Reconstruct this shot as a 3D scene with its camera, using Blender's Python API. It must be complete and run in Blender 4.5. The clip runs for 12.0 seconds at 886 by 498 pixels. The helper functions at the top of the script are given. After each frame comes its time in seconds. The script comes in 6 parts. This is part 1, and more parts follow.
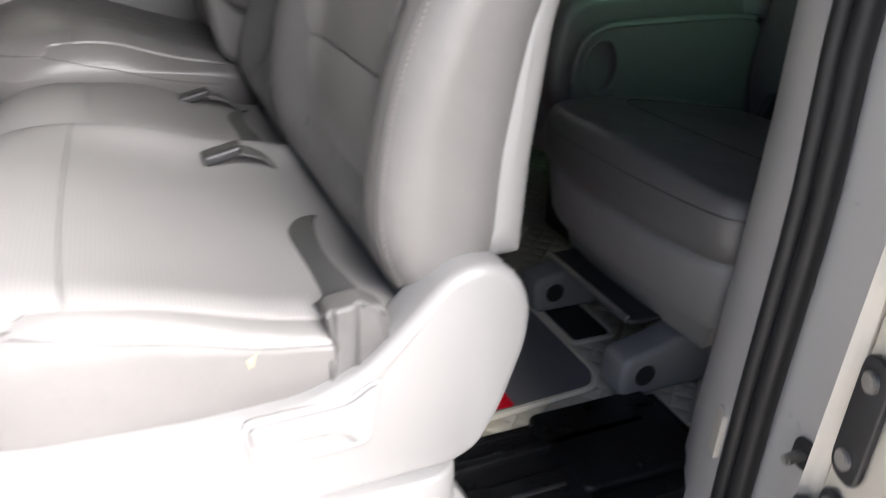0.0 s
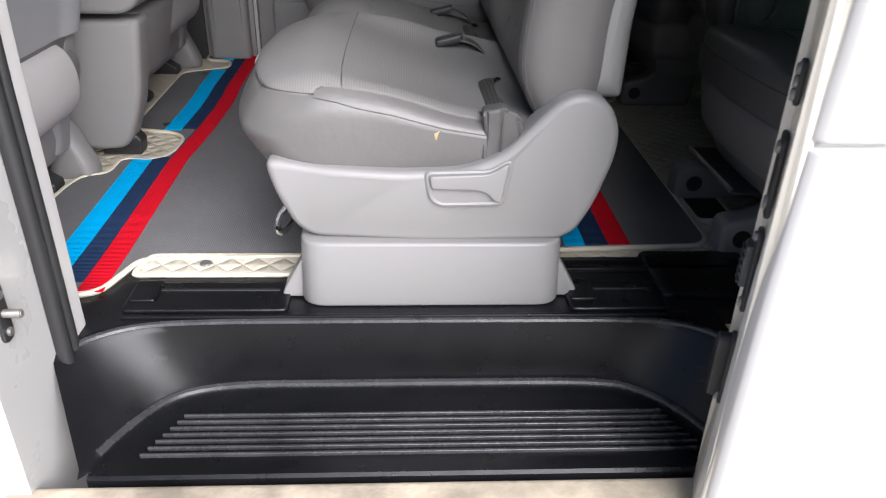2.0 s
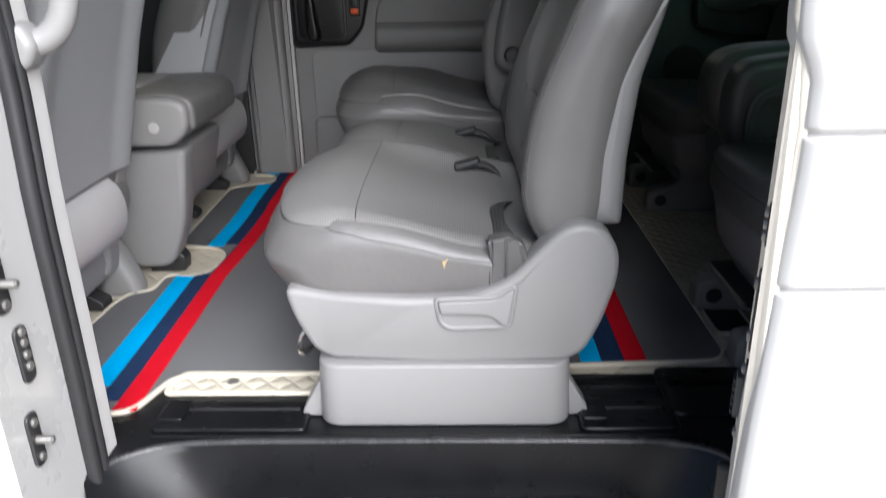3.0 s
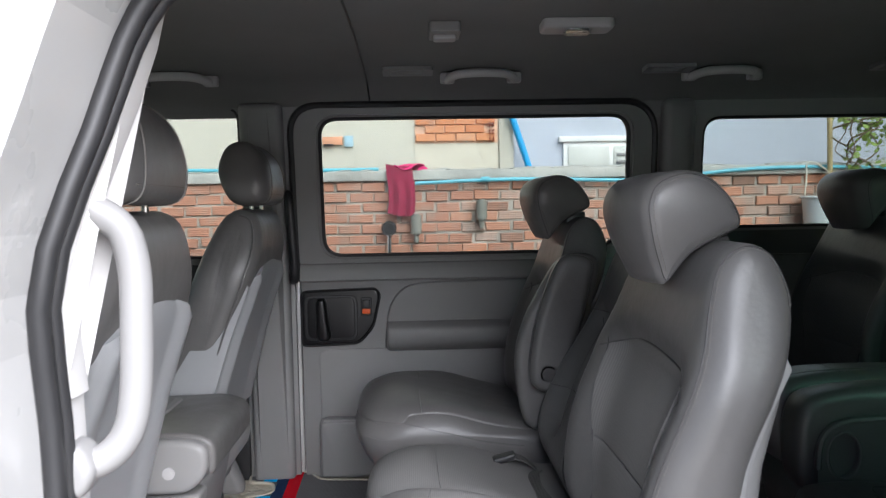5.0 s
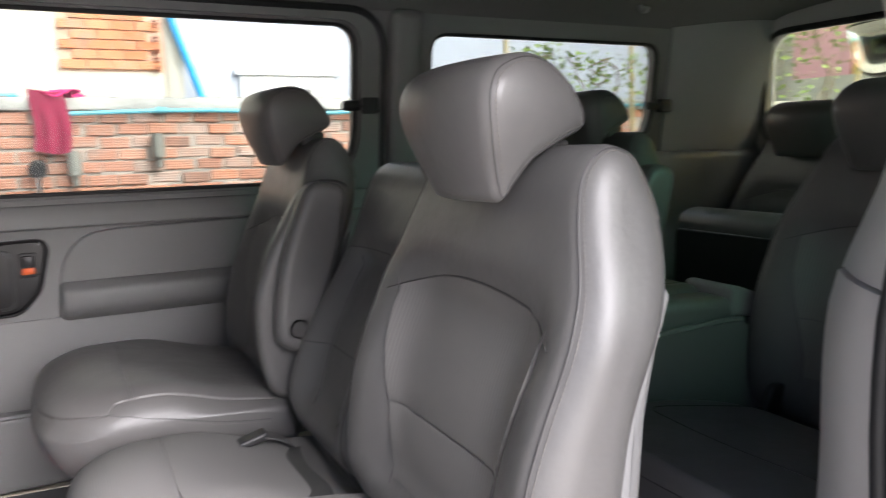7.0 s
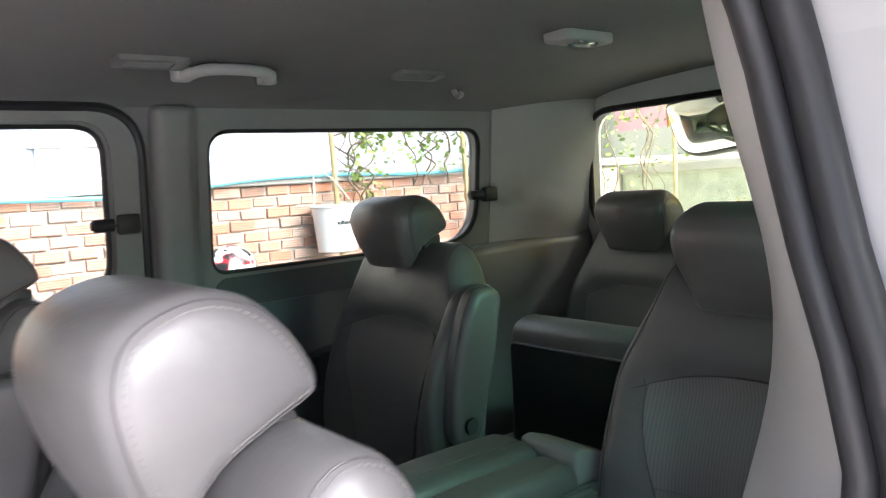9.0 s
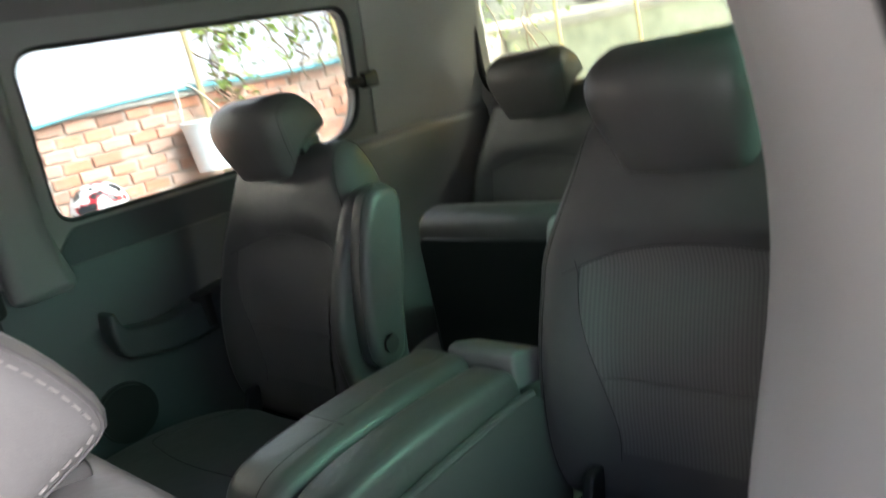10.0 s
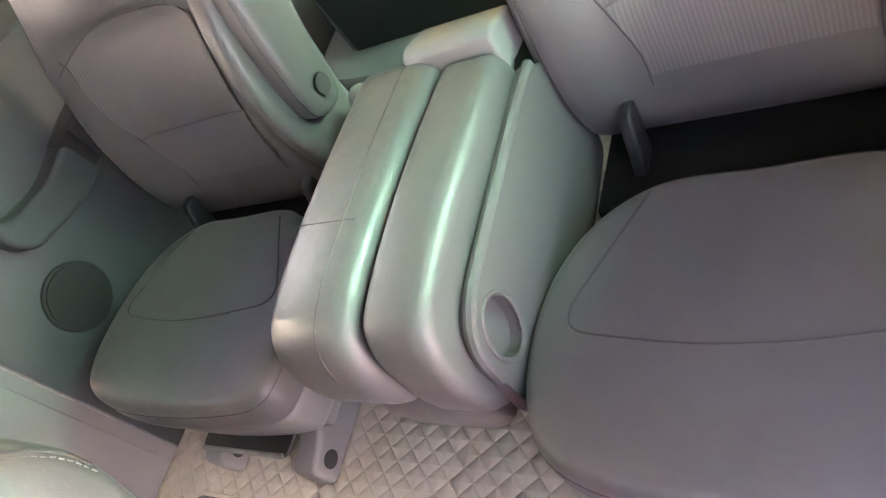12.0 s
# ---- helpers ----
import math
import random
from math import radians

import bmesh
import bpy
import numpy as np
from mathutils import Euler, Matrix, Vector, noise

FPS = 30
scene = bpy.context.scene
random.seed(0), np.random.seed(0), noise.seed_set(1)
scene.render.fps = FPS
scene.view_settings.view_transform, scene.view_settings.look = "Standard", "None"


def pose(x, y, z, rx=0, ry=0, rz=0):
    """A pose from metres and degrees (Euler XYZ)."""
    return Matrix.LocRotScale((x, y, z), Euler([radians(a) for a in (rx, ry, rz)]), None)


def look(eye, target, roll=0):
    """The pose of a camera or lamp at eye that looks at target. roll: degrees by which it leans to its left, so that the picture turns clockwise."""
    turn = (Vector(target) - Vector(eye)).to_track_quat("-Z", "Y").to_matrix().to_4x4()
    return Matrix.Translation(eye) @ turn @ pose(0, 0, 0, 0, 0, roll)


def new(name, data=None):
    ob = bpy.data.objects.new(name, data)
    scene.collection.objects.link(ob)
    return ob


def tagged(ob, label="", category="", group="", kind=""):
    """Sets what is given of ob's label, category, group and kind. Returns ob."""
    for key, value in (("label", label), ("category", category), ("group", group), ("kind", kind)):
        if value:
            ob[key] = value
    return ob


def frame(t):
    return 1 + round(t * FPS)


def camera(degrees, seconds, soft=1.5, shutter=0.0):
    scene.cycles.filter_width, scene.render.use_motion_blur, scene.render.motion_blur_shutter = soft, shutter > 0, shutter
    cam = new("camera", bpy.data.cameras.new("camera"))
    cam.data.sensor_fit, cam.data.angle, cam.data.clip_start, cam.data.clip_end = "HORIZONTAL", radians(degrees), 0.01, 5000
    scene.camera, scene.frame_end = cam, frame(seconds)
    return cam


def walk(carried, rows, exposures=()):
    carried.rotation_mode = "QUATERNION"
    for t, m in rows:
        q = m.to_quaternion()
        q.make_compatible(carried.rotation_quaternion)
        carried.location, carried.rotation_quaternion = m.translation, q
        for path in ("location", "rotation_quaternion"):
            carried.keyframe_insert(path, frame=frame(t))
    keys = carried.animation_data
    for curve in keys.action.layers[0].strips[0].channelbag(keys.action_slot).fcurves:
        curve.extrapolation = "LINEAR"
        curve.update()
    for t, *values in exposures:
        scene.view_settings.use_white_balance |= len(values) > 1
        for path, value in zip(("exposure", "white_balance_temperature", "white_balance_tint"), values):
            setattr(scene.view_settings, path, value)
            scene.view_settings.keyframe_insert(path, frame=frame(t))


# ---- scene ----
cam = camera(62.0, 12.0, soft=1.1, shutter=0.5)
PATH = [
    (0, (-0.063, -0.583, 0.686), (0.668, 1.058, -0.193), 2.7),
    (0.5, (-0.145, -0.754, 0.711), (0.34, 0.957, -0.203), 1.7),
    (1, (-0.176, -0.946, 0.72), (0.147, 0.783, -0.232), 1.9),
    (1.5, (-0.142, -1.03, 0.696), (0.058, 0.703, -0.283), 1.9),
    (2, (-0.037, -1.084, 0.679), (0.059, 0.672, -0.274), 1.4),
    (2.5, (0.029, -1.106, 0.699), (0.039, 0.696, -0.168), 0.1),
    (3, (0.037, -1.11, 0.754), (-0.016, 0.749, 0.019), -1.2),
    (3.5, (0.019, -1.1, 0.836), (-0.05, 0.818, 0.271), -1.9),
    (3.7, (0.005, -1.099, 0.873), (-0.057, 0.84, 0.388), -2.0),
    (5.3, (-0.17, -0.865, 0.947), (-0.043, 1.128, 0.844), -0.7),
    (5.5, (-0.168, -0.802, 0.938), (-0.006, 1.189, 0.833), -0.5),
    (6, (-0.165, -0.653, 0.896), (0.059, 1.326, 0.714), -0.7),
    (6.5, (-0.18, -0.601, 0.853), (0.299, 1.322, 0.584), -0.6),
    (7, (-0.245, -0.571, 0.89), (0.665, 1.186, 0.602), -1.4),
    (7.5, (-0.306, -0.525, 0.896), (0.862, 1.074, 0.617), -1.5),
    (7.7, (-0.3, -0.502, 0.936), (0.925, 1.055, 0.663), -1.5),
    (9.3, (0.152, -0.276, 1.054), (1.412, 1.266, 0.874), -4.7),
    (9.5, (0.178, -0.255, 1.047), (1.476, 1.248, 0.809), -6.4),
    (10, (0.239, -0.164, 1.035), (1.61, 1.202, 0.531), -12.6),
    (10.5, (0.293, -0.027, 1.065), (1.617, 1.204, 0.209), -21.0),
    (11, (0.352, 0.082, 1.066), (1.531, 1.25, -0.05), -30.2),
    (11.5, (0.389, 0.11, 1.064), (1.397, 1.267, -0.218), -39.4),
    (12, (0.387, 0.099, 1.058), (1.331, 1.243, -0.283), -44.6),
]
EXPOSURES = [(0, 2.15, 6400, 14), (0.5, 1.8, 6400, 14), (1.0, 1.65, 6350, 14), (2.0, 0.95, 6150, 14), (3.5, 0.96, 6000, 11), (5.3, 1.45, 5900, 14), (6.0, 1.75, 5950, 16), (6.5, 1.92, 6100, 16), (7.0, 2.15, 6300, 17), (7.5, 2.3, 6300, 17), (9.3, 3.35, 6100, 20), (10.0, 3.3, 6250, 18), (10.5, 3.9, 6450, 24), (11.2, 5.45, 7000, 39), (12, 5.9, 7000, 39)]
walk(cam, [(t, look(eye, target, roll)) for t, eye, target, roll in PATH], EXPOSURES)

# ---------------------------------------------------------------- world and light
SUN_EL, SUN_ROT = radians(36), radians(154)
world = bpy.data.worlds.new("sky_world")
scene.world = world
world.use_nodes = True
wn = world.node_tree.nodes
sky = wn.new("ShaderNodeTexSky")
sky.sky_type, sky.sun_disc, sky.sun_elevation, sky.sun_rotation = "NISHITA", False, SUN_EL, SUN_ROT
sky.air_density, sky.dust_density, sky.ozone_density = 1.0, 3.0, 1.5
wn["Background"].inputs["Strength"].default_value = 0.07
world.node_tree.links.new(sky.outputs[0], wn["Background"].inputs["Color"])
sun_data = bpy.data.lights.new("sun", "SUN")
sun_data.energy, sun_data.angle, sun_data.color = 5.0, radians(60), (1.0, 0.985, 0.965)
sun = new("sun", sun_data)
sun.matrix_world = look((3.5, -7.3, 5.88), (0, 0, 0))

# ---------------------------------------------------------------- materials
def nodes_of(name, base, rough=0.5, metal=0.0, spec=0.5, coat=0.0):
    m = bpy.data.materials.new(name)
    m.use_nodes = True
    nt = m.node_tree
    b = nt.nodes["Principled BSDF"]
    b.inputs["Base Color"].default_value = (*base, 1)
    b.inputs["Roughness"].default_value = rough
    b.inputs["Metallic"].default_value = metal
    b.inputs["Specular IOR Level"].default_value = spec
    b.inputs["Coat Weight"].default_value = coat
    return m, nt, b


def coords(nt, scale=(1, 1, 1), rot=(0, 0, 0)):
    tc = nt.nodes.new("ShaderNodeTexCoord")
    mp = nt.nodes.new("ShaderNodeMapping")
    mp.inputs["Scale"].default_value = scale
    mp.inputs["Rotation"].default_value = rot
    nt.links.new(tc.outputs["Object"], mp.inputs["Vector"])
    return mp.outputs["Vector"]


def noise_tex(nt, vec, scale, detail=4.0, rough=0.6):
    n = nt.nodes.new("ShaderNodeTexNoise")
    n.inputs["Scale"].default_value, n.inputs["Detail"].default_value = scale, detail
    n.inputs["Roughness"].default_value = rough
    nt.links.new(vec, n.inputs["Vector"])
    return n.outputs["Fac"]


def ramp(nt, fac, stops):
    r = nt.nodes.new("ShaderNodeValToRGB")
    while len(r.color_ramp.elements) < len(stops):
        r.color_ramp.elements.new(0.5)
    for e, (p, c) in zip(r.color_ramp.elements, stops):
        e.position, e.color = p, (*c, 1)
    nt.links.new(fac, r.inputs["Fac"])
    return r.outputs["Color"]


def bump(nt, b, height, strength, dist, normal=None):
    n = nt.nodes.new("ShaderNodeBump")
    n.inputs["Strength"].default_value, n.inputs["Distance"].default_value = strength, dist
    nt.links.new(height, n.inputs["Height"])
    if normal is not None:
        nt.links.new(normal, n.inputs["Normal"])
    nt.links.new(n.outputs["Normal"], b.inputs["Normal"])
    return n.outputs["Normal"]


def surface(name, base, rough, vary=0.12, big=3.0, fine=400.0, fine_h=0.15, big_h=0.0, dist=0.001, metal=0.0, spec=0.5, coat=0.0, rough_vary=0.08):
    """A plain material with stains at one scale and grain at another."""
    m, nt, b = nodes_of(name, base, rough, metal, spec, coat)
    v = coords(nt)
    big_n = noise_tex(nt, v, big, 6)
    lo = tuple(c * (1 - vary) for c in base)
    hi = tuple(min(1, c * (1 + vary)) for c in base)
    nt.links.new(ramp(nt, big_n, [(0.3, lo), (0.7, hi)]), b.inputs["Base Color"])
    mr = nt.nodes.new("ShaderNodeMapRange")
    mr.inputs["To Min"].default_value, mr.inputs["To Max"].default_value = rough - rough_vary, rough + rough_vary
    nt.links.new(noise_tex(nt, v, big * 3.1, 4), mr.inputs["Value"])
    nt.links.new(mr.outputs["Result"], b.inputs["Roughness"])
    nrm = None
    if fine_h:
        nrm = bump(nt, b, noise_tex(nt, v, fine, 2), fine_h, dist)
    if big_h:
        bump(nt, b, noise_tex(nt, v, big * 4, 3), big_h, dist * 12, nrm)
    return m


def ribbed(name, base, rough, axis, pitch, height, dist, vary=0.1, spec=0.3):
    """Fabric with fine ribs that repeat along one axis."""
    m, nt, b = nodes_of(name, base, rough, 0, spec)
    v = coords(nt)
    w = nt.nodes.new("ShaderNodeTexWave")
    w.wave_type, w.bands_direction = "BANDS", axis
    w.inputs["Scale"].default_value = math.pi * 2 / 20 / pitch
    w.inputs["Distortion"].default_value = 0.6
    w.inputs["Detail Scale"].default_value = 40
    nt.links.new(v, w.inputs["Vector"])
    lo, hi = tuple(c * (1 - vary * 2.2) for c in base), tuple(c * (1 + vary) for c in base)
    mix = nt.nodes.new("ShaderNodeMath")
    mix.operation = "MULTIPLY_ADD"
    mix.inputs[1].default_value = 0.5
    nt.links.new(noise_tex(nt, v, 5, 5), mix.inputs[0])
    half = nt.nodes.new("ShaderNodeMath")
    half.operation = "MULTIPLY"
    half.inputs[1].default_value = 0.5
    nt.links.new(w.outputs["Fac"], half.inputs[0])
    nt.links.new(half.outputs[0], mix.inputs[2])
    nt.links.new(ramp(nt, mix.outputs[0], [(0.15, lo), (0.8, hi)]), b.inputs["Base Color"])
    bump(nt, b, w.outputs["Fac"], height, dist)
    return m


LEATHER = surface("grey_leather", (0.116, 0.112, 0.108), 0.38, 0.08, 6, 900, 0.22, 0.2, 0.0006, spec=0.5)
LEATHER_DARK = surface("dark_grey_leather", (0.06, 0.057, 0.055), 0.5, 0.12, 4, 900, 0.25, 0.10, 0.0006)
FABRIC = ribbed("ribbed_seat_fabric", (0.165, 0.161, 0.156), 0.6, "X", 0.0042, 0.16, 0.001, 0.065)
FABRIC_Y = ribbed("ribbed_back_fabric", (0.175, 0.168, 0.16), 0.6, "Y", 0.0062, 0.25, 0.001, 0.09)
SEAT_PLASTIC = surface("grey_seat_plastic", (0.215, 0.211, 0.207), 0.42, 0.04, 2, 1200, 0.18, 0, 0.0004)
# front seat backs: seat plastic with the sky's cool reflection mixed into its colour
SHELL_SKYLIT = surface("skylit_shell_plastic", (0.30, 0.305, 0.31), 0.40, 0.04, 2, 1200, 0.18, 0, 0.0004)
# folded seat's side: the neighbouring backrest's shade is put into this darker grey
SHELL_SHADED = surface("shaded_shell_plastic", (0.115, 0.11, 0.107), 0.5, 0.06, 2, 1000, 0.3, 0, 0.0005)
GLOSS_BLACK = surface("glossy_black_plastic", (0.006, 0.006, 0.0065), 0.3, 0.1, 3, 1000, 0.1, 0, 0.0004, spec=0.4)
TRIM = surface("grey_trim_plastic", (0.215, 0.211, 0.208), 0.50, 0.06, 2, 1000, 0.3, 0, 0.0005)
TRIM_LIGHT = surface("light_trim_plastic", (0.40, 0.39, 0.385), 0.5, 0.05, 2, 1000, 0.3, 0, 0.0005)
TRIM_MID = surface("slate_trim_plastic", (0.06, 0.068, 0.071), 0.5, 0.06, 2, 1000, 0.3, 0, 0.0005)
PILLAR = surface("pale_pillar_trim", (0.52, 0.51, 0.50), 0.42, 0.04, 2, 1000, 0.3, 0, 0.0005)
TRIM_DARK = surface("dark_trim_plastic", (0.022, 0.022, 0.023), 0.45, 0.1, 2, 1000, 0.3, 0, 0.0005)
HEADLINER = surface("grey_headliner_cloth", (0.19, 0.187, 0.182), 0.9, 0.05, 3, 700, 0.5, 0, 0.0008, spec=0.15)
STEP_BLACK = surface("black_step_plastic", (0.005, 0.0052, 0.006), 0.30, 0.35, 9, 600, 0.35, 0, 0.0005, spec=0.3, rough_vary=0.1)
STEP_WORN = surface("worn_black_plastic", (0.035, 0.035, 0.037), 0.26, 0.4, 14, 500, 0.3, 0, 0.0005, rough_vary=0.1)
BLACK_FELT = surface("black_felt_lining", (0.014, 0.014, 0.014), 0.95, 0.2, 6, 300, 0.4, 0, 0.0008, spec=0.08)
RUBBER = surface("black_rubber", (0.018, 0.018, 0.019), 0.5, 0.2, 6, 300, 0.2, 0, 0.0006)
PAINT = surface("white_car_paint", (0.45, 0.447, 0.438), 0.28, 0.02, 2, 900, 0.02, 0, 0.0002, coat=0.6, rough_vary=0.04)
PAINT_EDGE = surface("cream_jamb_paint", (0.62, 0.585, 0.51), 0.4, 0.10, 6, 300, 0.05, 0, 0.0004, coat=0.2)
MAT_GREY = ribbed("grey_ribbed_carpet", (0.145, 0.145, 0.148), 0.95, "X", 0.0042, 0.5, 0.0015, 0.12, 0.1)
MAT_CYAN = ribbed("cyan_carpet", (0.0, 0.42, 0.85), 0.95, "Y", 0.005, 0.7, 0.002, 0.1, 0.1)
MAT_NAVY = ribbed("navy_carpet", (0.018, 0.04, 0.10), 0.95, "Y", 0.005, 0.7, 0.002, 0.25, 0.1)
MAT_RED = ribbed("red_carpet", (0.62, 0.005, 0.018), 0.95, "Y", 0.005, 0.7, 0.002, 0.1, 0.1)
DIRTY_SILL = surface("dirty_cream_sill", (0.36, 0.31, 0.235), 0.6, 0.45, 9, 120, 0.4, 0.2, 0.001)
CREAM = surface("cream_leatherette", (0.56, 0.52, 0.42), 0.6, 0.1, 8, 500, 0.3, 0.1, 0.0006)
WEBBING = surface("grey_belt_webbing", (0.075, 0.073, 0.071), 0.55, 0.15, 20, 700, 0.5, 0.1, 0.0006)
BELT = ribbed("ribbed_belt_webbing", (0.05, 0.05, 0.049), 0.5, "X", 0.006, 0.6, 0.0012, 0.15)
CHROME, _, _ = nodes_of("chrome", (0.75, 0.75, 0.76), 0.18, 1.0)
STEEL = surface("worn_steel", (0.35, 0.34, 0.32), 0.45, 0.3, 20, 300, 0.2, 0, 0.0005, metal=0.8)
ORANGE, _, _ = nodes_of("orange_plastic", (0.85, 0.13, 0.02), 0.45)
THREAD = surface("pale_thread", (0.16, 0.148, 0.138), 0.8, 0.1, 30, 800, 0.2, 0, 0.0005)
TEAR = surface("torn_foam", (0.40, 0.29, 0.15), 0.9, 0.2, 40, 400, 0.5, 0, 0.001)


def thin_glass(name, tint, gloss=0.09):
    m = bpy.data.materials.new(name)
    m.use_nodes = True
    nt = m.node_tree
    nt.nodes.clear()
    out, mix = nt.nodes.new("ShaderNodeOutputMaterial"), nt.nodes.new("ShaderNodeMixShader")
    tr, gl, lw = nt.nodes.new("ShaderNodeBsdfTransparent"), nt.nodes.new("ShaderNodeBsdfGlossy"), nt.nodes.new("ShaderNodeFresnel")
    tr.inputs["Color"].default_value, gl.inputs["Roughness"].default_value = (*tint, 1), 0.02
    lw.inputs["IOR"].default_value = 1.3
    nt.links.new(lw.outputs[0], mix.inputs[0])
    nt.links.new(tr.outputs[0], mix.inputs[1])
    nt.links.new(gl.outputs[0], mix.inputs[2])
    nt.links.new(mix.outputs[0], out.inputs["Surface"])
    return m


GLASS = thin_glass("clear_tinted_glass", (0.58, 0.605, 0.585))
GLASS_DARK = thin_glass("dark_tinted_glass", (0.53, 0.56, 0.54))
GLASS_REAR = thin_glass("light_tinted_glass", (0.78, 0.82, 0.72))
GLASS_GREY = thin_glass("smoke_tinted_glass", (0.62, 0.66, 0.64))
GLASS_GREEN = thin_glass("green_tinted_glass", (0.42, 0.66, 0.56))

# ---------------------------------------------------------------- shape helpers
def part(name, bm, material, parent=None, label="", smooth=True):
    me = bpy.data.meshes.new(name)
    bmesh.ops.recalc_face_normals(bm, faces=bm.faces)
    bm.to_mesh(me)
    bm.free()
    for p in me.polygons:
        p.use_smooth = smooth
    if smooth:
        me.set_sharp_from_angle(angle=radians(38))
    me.materials.append(material)
    ob = new(name, me)
    if parent is not None:
        ob.parent = parent
    return tagged(ob, label)


def thing(name, label, category, group="", kind="", at=(0, 0, 0)):
    ob = new(name)
    ob.location = at
    ob.empty_display_size = 0.1
    return tagged(ob, label, category, group, kind)


def box(x0, x1, y0, y1, z0, z1, bev=0.004, seg=2):
    bm = bmesh.new()
    bmesh.ops.create_cube(bm, size=1)
    for v in bm.verts:
        v.co = Vector(((x0 + x1) / 2 + v.co.x * (x1 - x0), (y0 + y1) / 2 + v.co.y * (y1 - y0), (z0 + z1) / 2 + v.co.z * (z1 - z0)))
    if bev:
        bmesh.ops.bevel(bm, geom=list(bm.edges), offset=bev, segments=seg, affect="EDGES", profile=0.5)
    return bm


def smooth_loop(pts, n=4, closed=True):
    """Catmull-Rom through the points, n steps each."""
    out, k = [], len(pts)
    for i in range(k if closed else k - 1):
        p = [Vector(pts[(i + d) % k]) if closed else Vector(pts[min(max(i + d, 0), k - 1)]) for d in (-1, 0, 1, 2)]
        for s in range(n):
            t = s / n
            out.append(0.5 * (2 * p[1] + (p[2] - p[0]) * t + (2 * p[0] - 5 * p[1] + 4 * p[2] - p[3]) * t * t + (3 * p[1] - p[0] - 3 * p[2] + p[3]) * t ** 3))
    if not closed:
        out.append(Vector(pts[-1]))
    return out


def rounded(pts, r, n=4):
    """A closed 2D outline with its corners rounded; r: one radius or one each."""
    out, k = [], len(pts)
    for i in range(k):
        a, b, c = Vector(pts[i - 1]), Vector(pts[i]), Vector(pts[(i + 1) % k])
        rr = r[i] if isinstance(r, (list, tuple)) else r
        u, v = (a - b), (c - b)
        d = min(rr, u.length * 0.49, v.length * 0.49)
        if d < 1e-5:
            out.append(b)
            continue
        p, q = b + u.normalized() * d, b + v.normalized() * d
        for s in range(n + 1):
            t = s / n
            out.append((1 - t) ** 2 * p + 2 * t * (1 - t) * b + t * t * q)
    return out


def inset(loop, d):
    """Moves a closed 2D outline inwards by d along its normals."""
    area = sum(loop[i - 1].x * loop[i].y - loop[i].x * loop[i - 1].y for i in range(len(loop)))
    out, k = [], len(loop)
    for i in range(k):
        t = loop[(i + 1) % k] - loop[i - 1]
        nrm = Vector((-t.y, t.x)).normalized() * (1 if area > 0 else -1)
        out.append(loop[i] + nrm * d)
    for turn in range(6):
        bad = [i for i in range(k) if (out[(i + 1) % k] - out[i]).dot(loop[(i + 1) % k] - loop[i]) < 0]
        if not bad:
            break
        for i in bad:
            run = [(i + j) % k for j in (-1, 0, 1, 2)]
            mid = sum((out[j] for j in run), Vector((0, 0))) / 4
            for j in run:
                out[j] = out[j] * 0.25 + mid * 0.75
    return out


def place2(plane, p, d):
    return {"xz": (p[0], d, p[1]), "yz": (d, p[0], p[1]), "xy": (p[0], p[1], d)}[plane]


def slab(loop, a, b, r=0.02, plane="xz", steps=5, mid=2, warp=None, strip=False):
    """A 2D outline carried from depth a to depth b, with edges rounded by r; strip: closes the ends with rungs from one side of the outline to the other."""
    loop = [Vector(p) for p in loop]
    rows = []
    r = min(r, abs(b - a) / 2)
    sgn = 1 if b > a else -1
    if r > 0:
        for i in range(steps + 1):
            ang = (math.pi / 2) * i / steps
            rows.append((a + sgn * r * (1 - math.cos(ang)), r * (1 - math.sin(ang))))
        for i in range(1, mid):
            rows.append((a + sgn * r + (b - a - 2 * sgn * r) * i / mid, 0.0))
        for i in range(steps, -1, -1):
            ang = (math.pi / 2) * i / steps
            rows.append((b - sgn * r * (1 - math.cos(ang)), r * (1 - math.sin(ang))))
    else:
        rows = [(a + (b - a) * i / mid, 0.0) for i in range(mid + 1)]
    bm = bmesh.new()
    rings = []
    for d, ins in rows:
        pts = inset(loop, ins) if ins > 1e-6 else loop
        rings.append([bm.verts.new(place2(plane, p, d)) for p in pts])
    k = len(loop)
    for A, B in zip(rings, rings[1:]):
        for i in range(k):
            bm.faces.new((A[i], A[(i + 1) % k], B[(i + 1) % k], B[i]))
    for R in (rings[0], rings[-1]):
        if strip:
            rungs = []
            for i in range((k + 1) // 2):
                p, q = R[i], R[k - 1 - i]
                rungs.append([p] + [bm.verts.new(p.co.lerp(q.co, f)) for f in (0.12, 0.3, 0.5, 0.7, 0.88)] + [q] if p is not q else [p] * 7)
            for A, B in zip(rungs, rungs[1:]):
                for j in range(6):
                    q = list(dict.fromkeys((A[j], A[j + 1], B[j + 1], B[j])))
                    if len(q) > 2:
                        bm.faces.new(q)
        else:
            bmesh.ops.triangulate(bm, faces=[bm.faces.new(R)])
    if warp:
        for v in bm.verts:
            v.co = Vector(warp(v.co.copy()))
    return bm


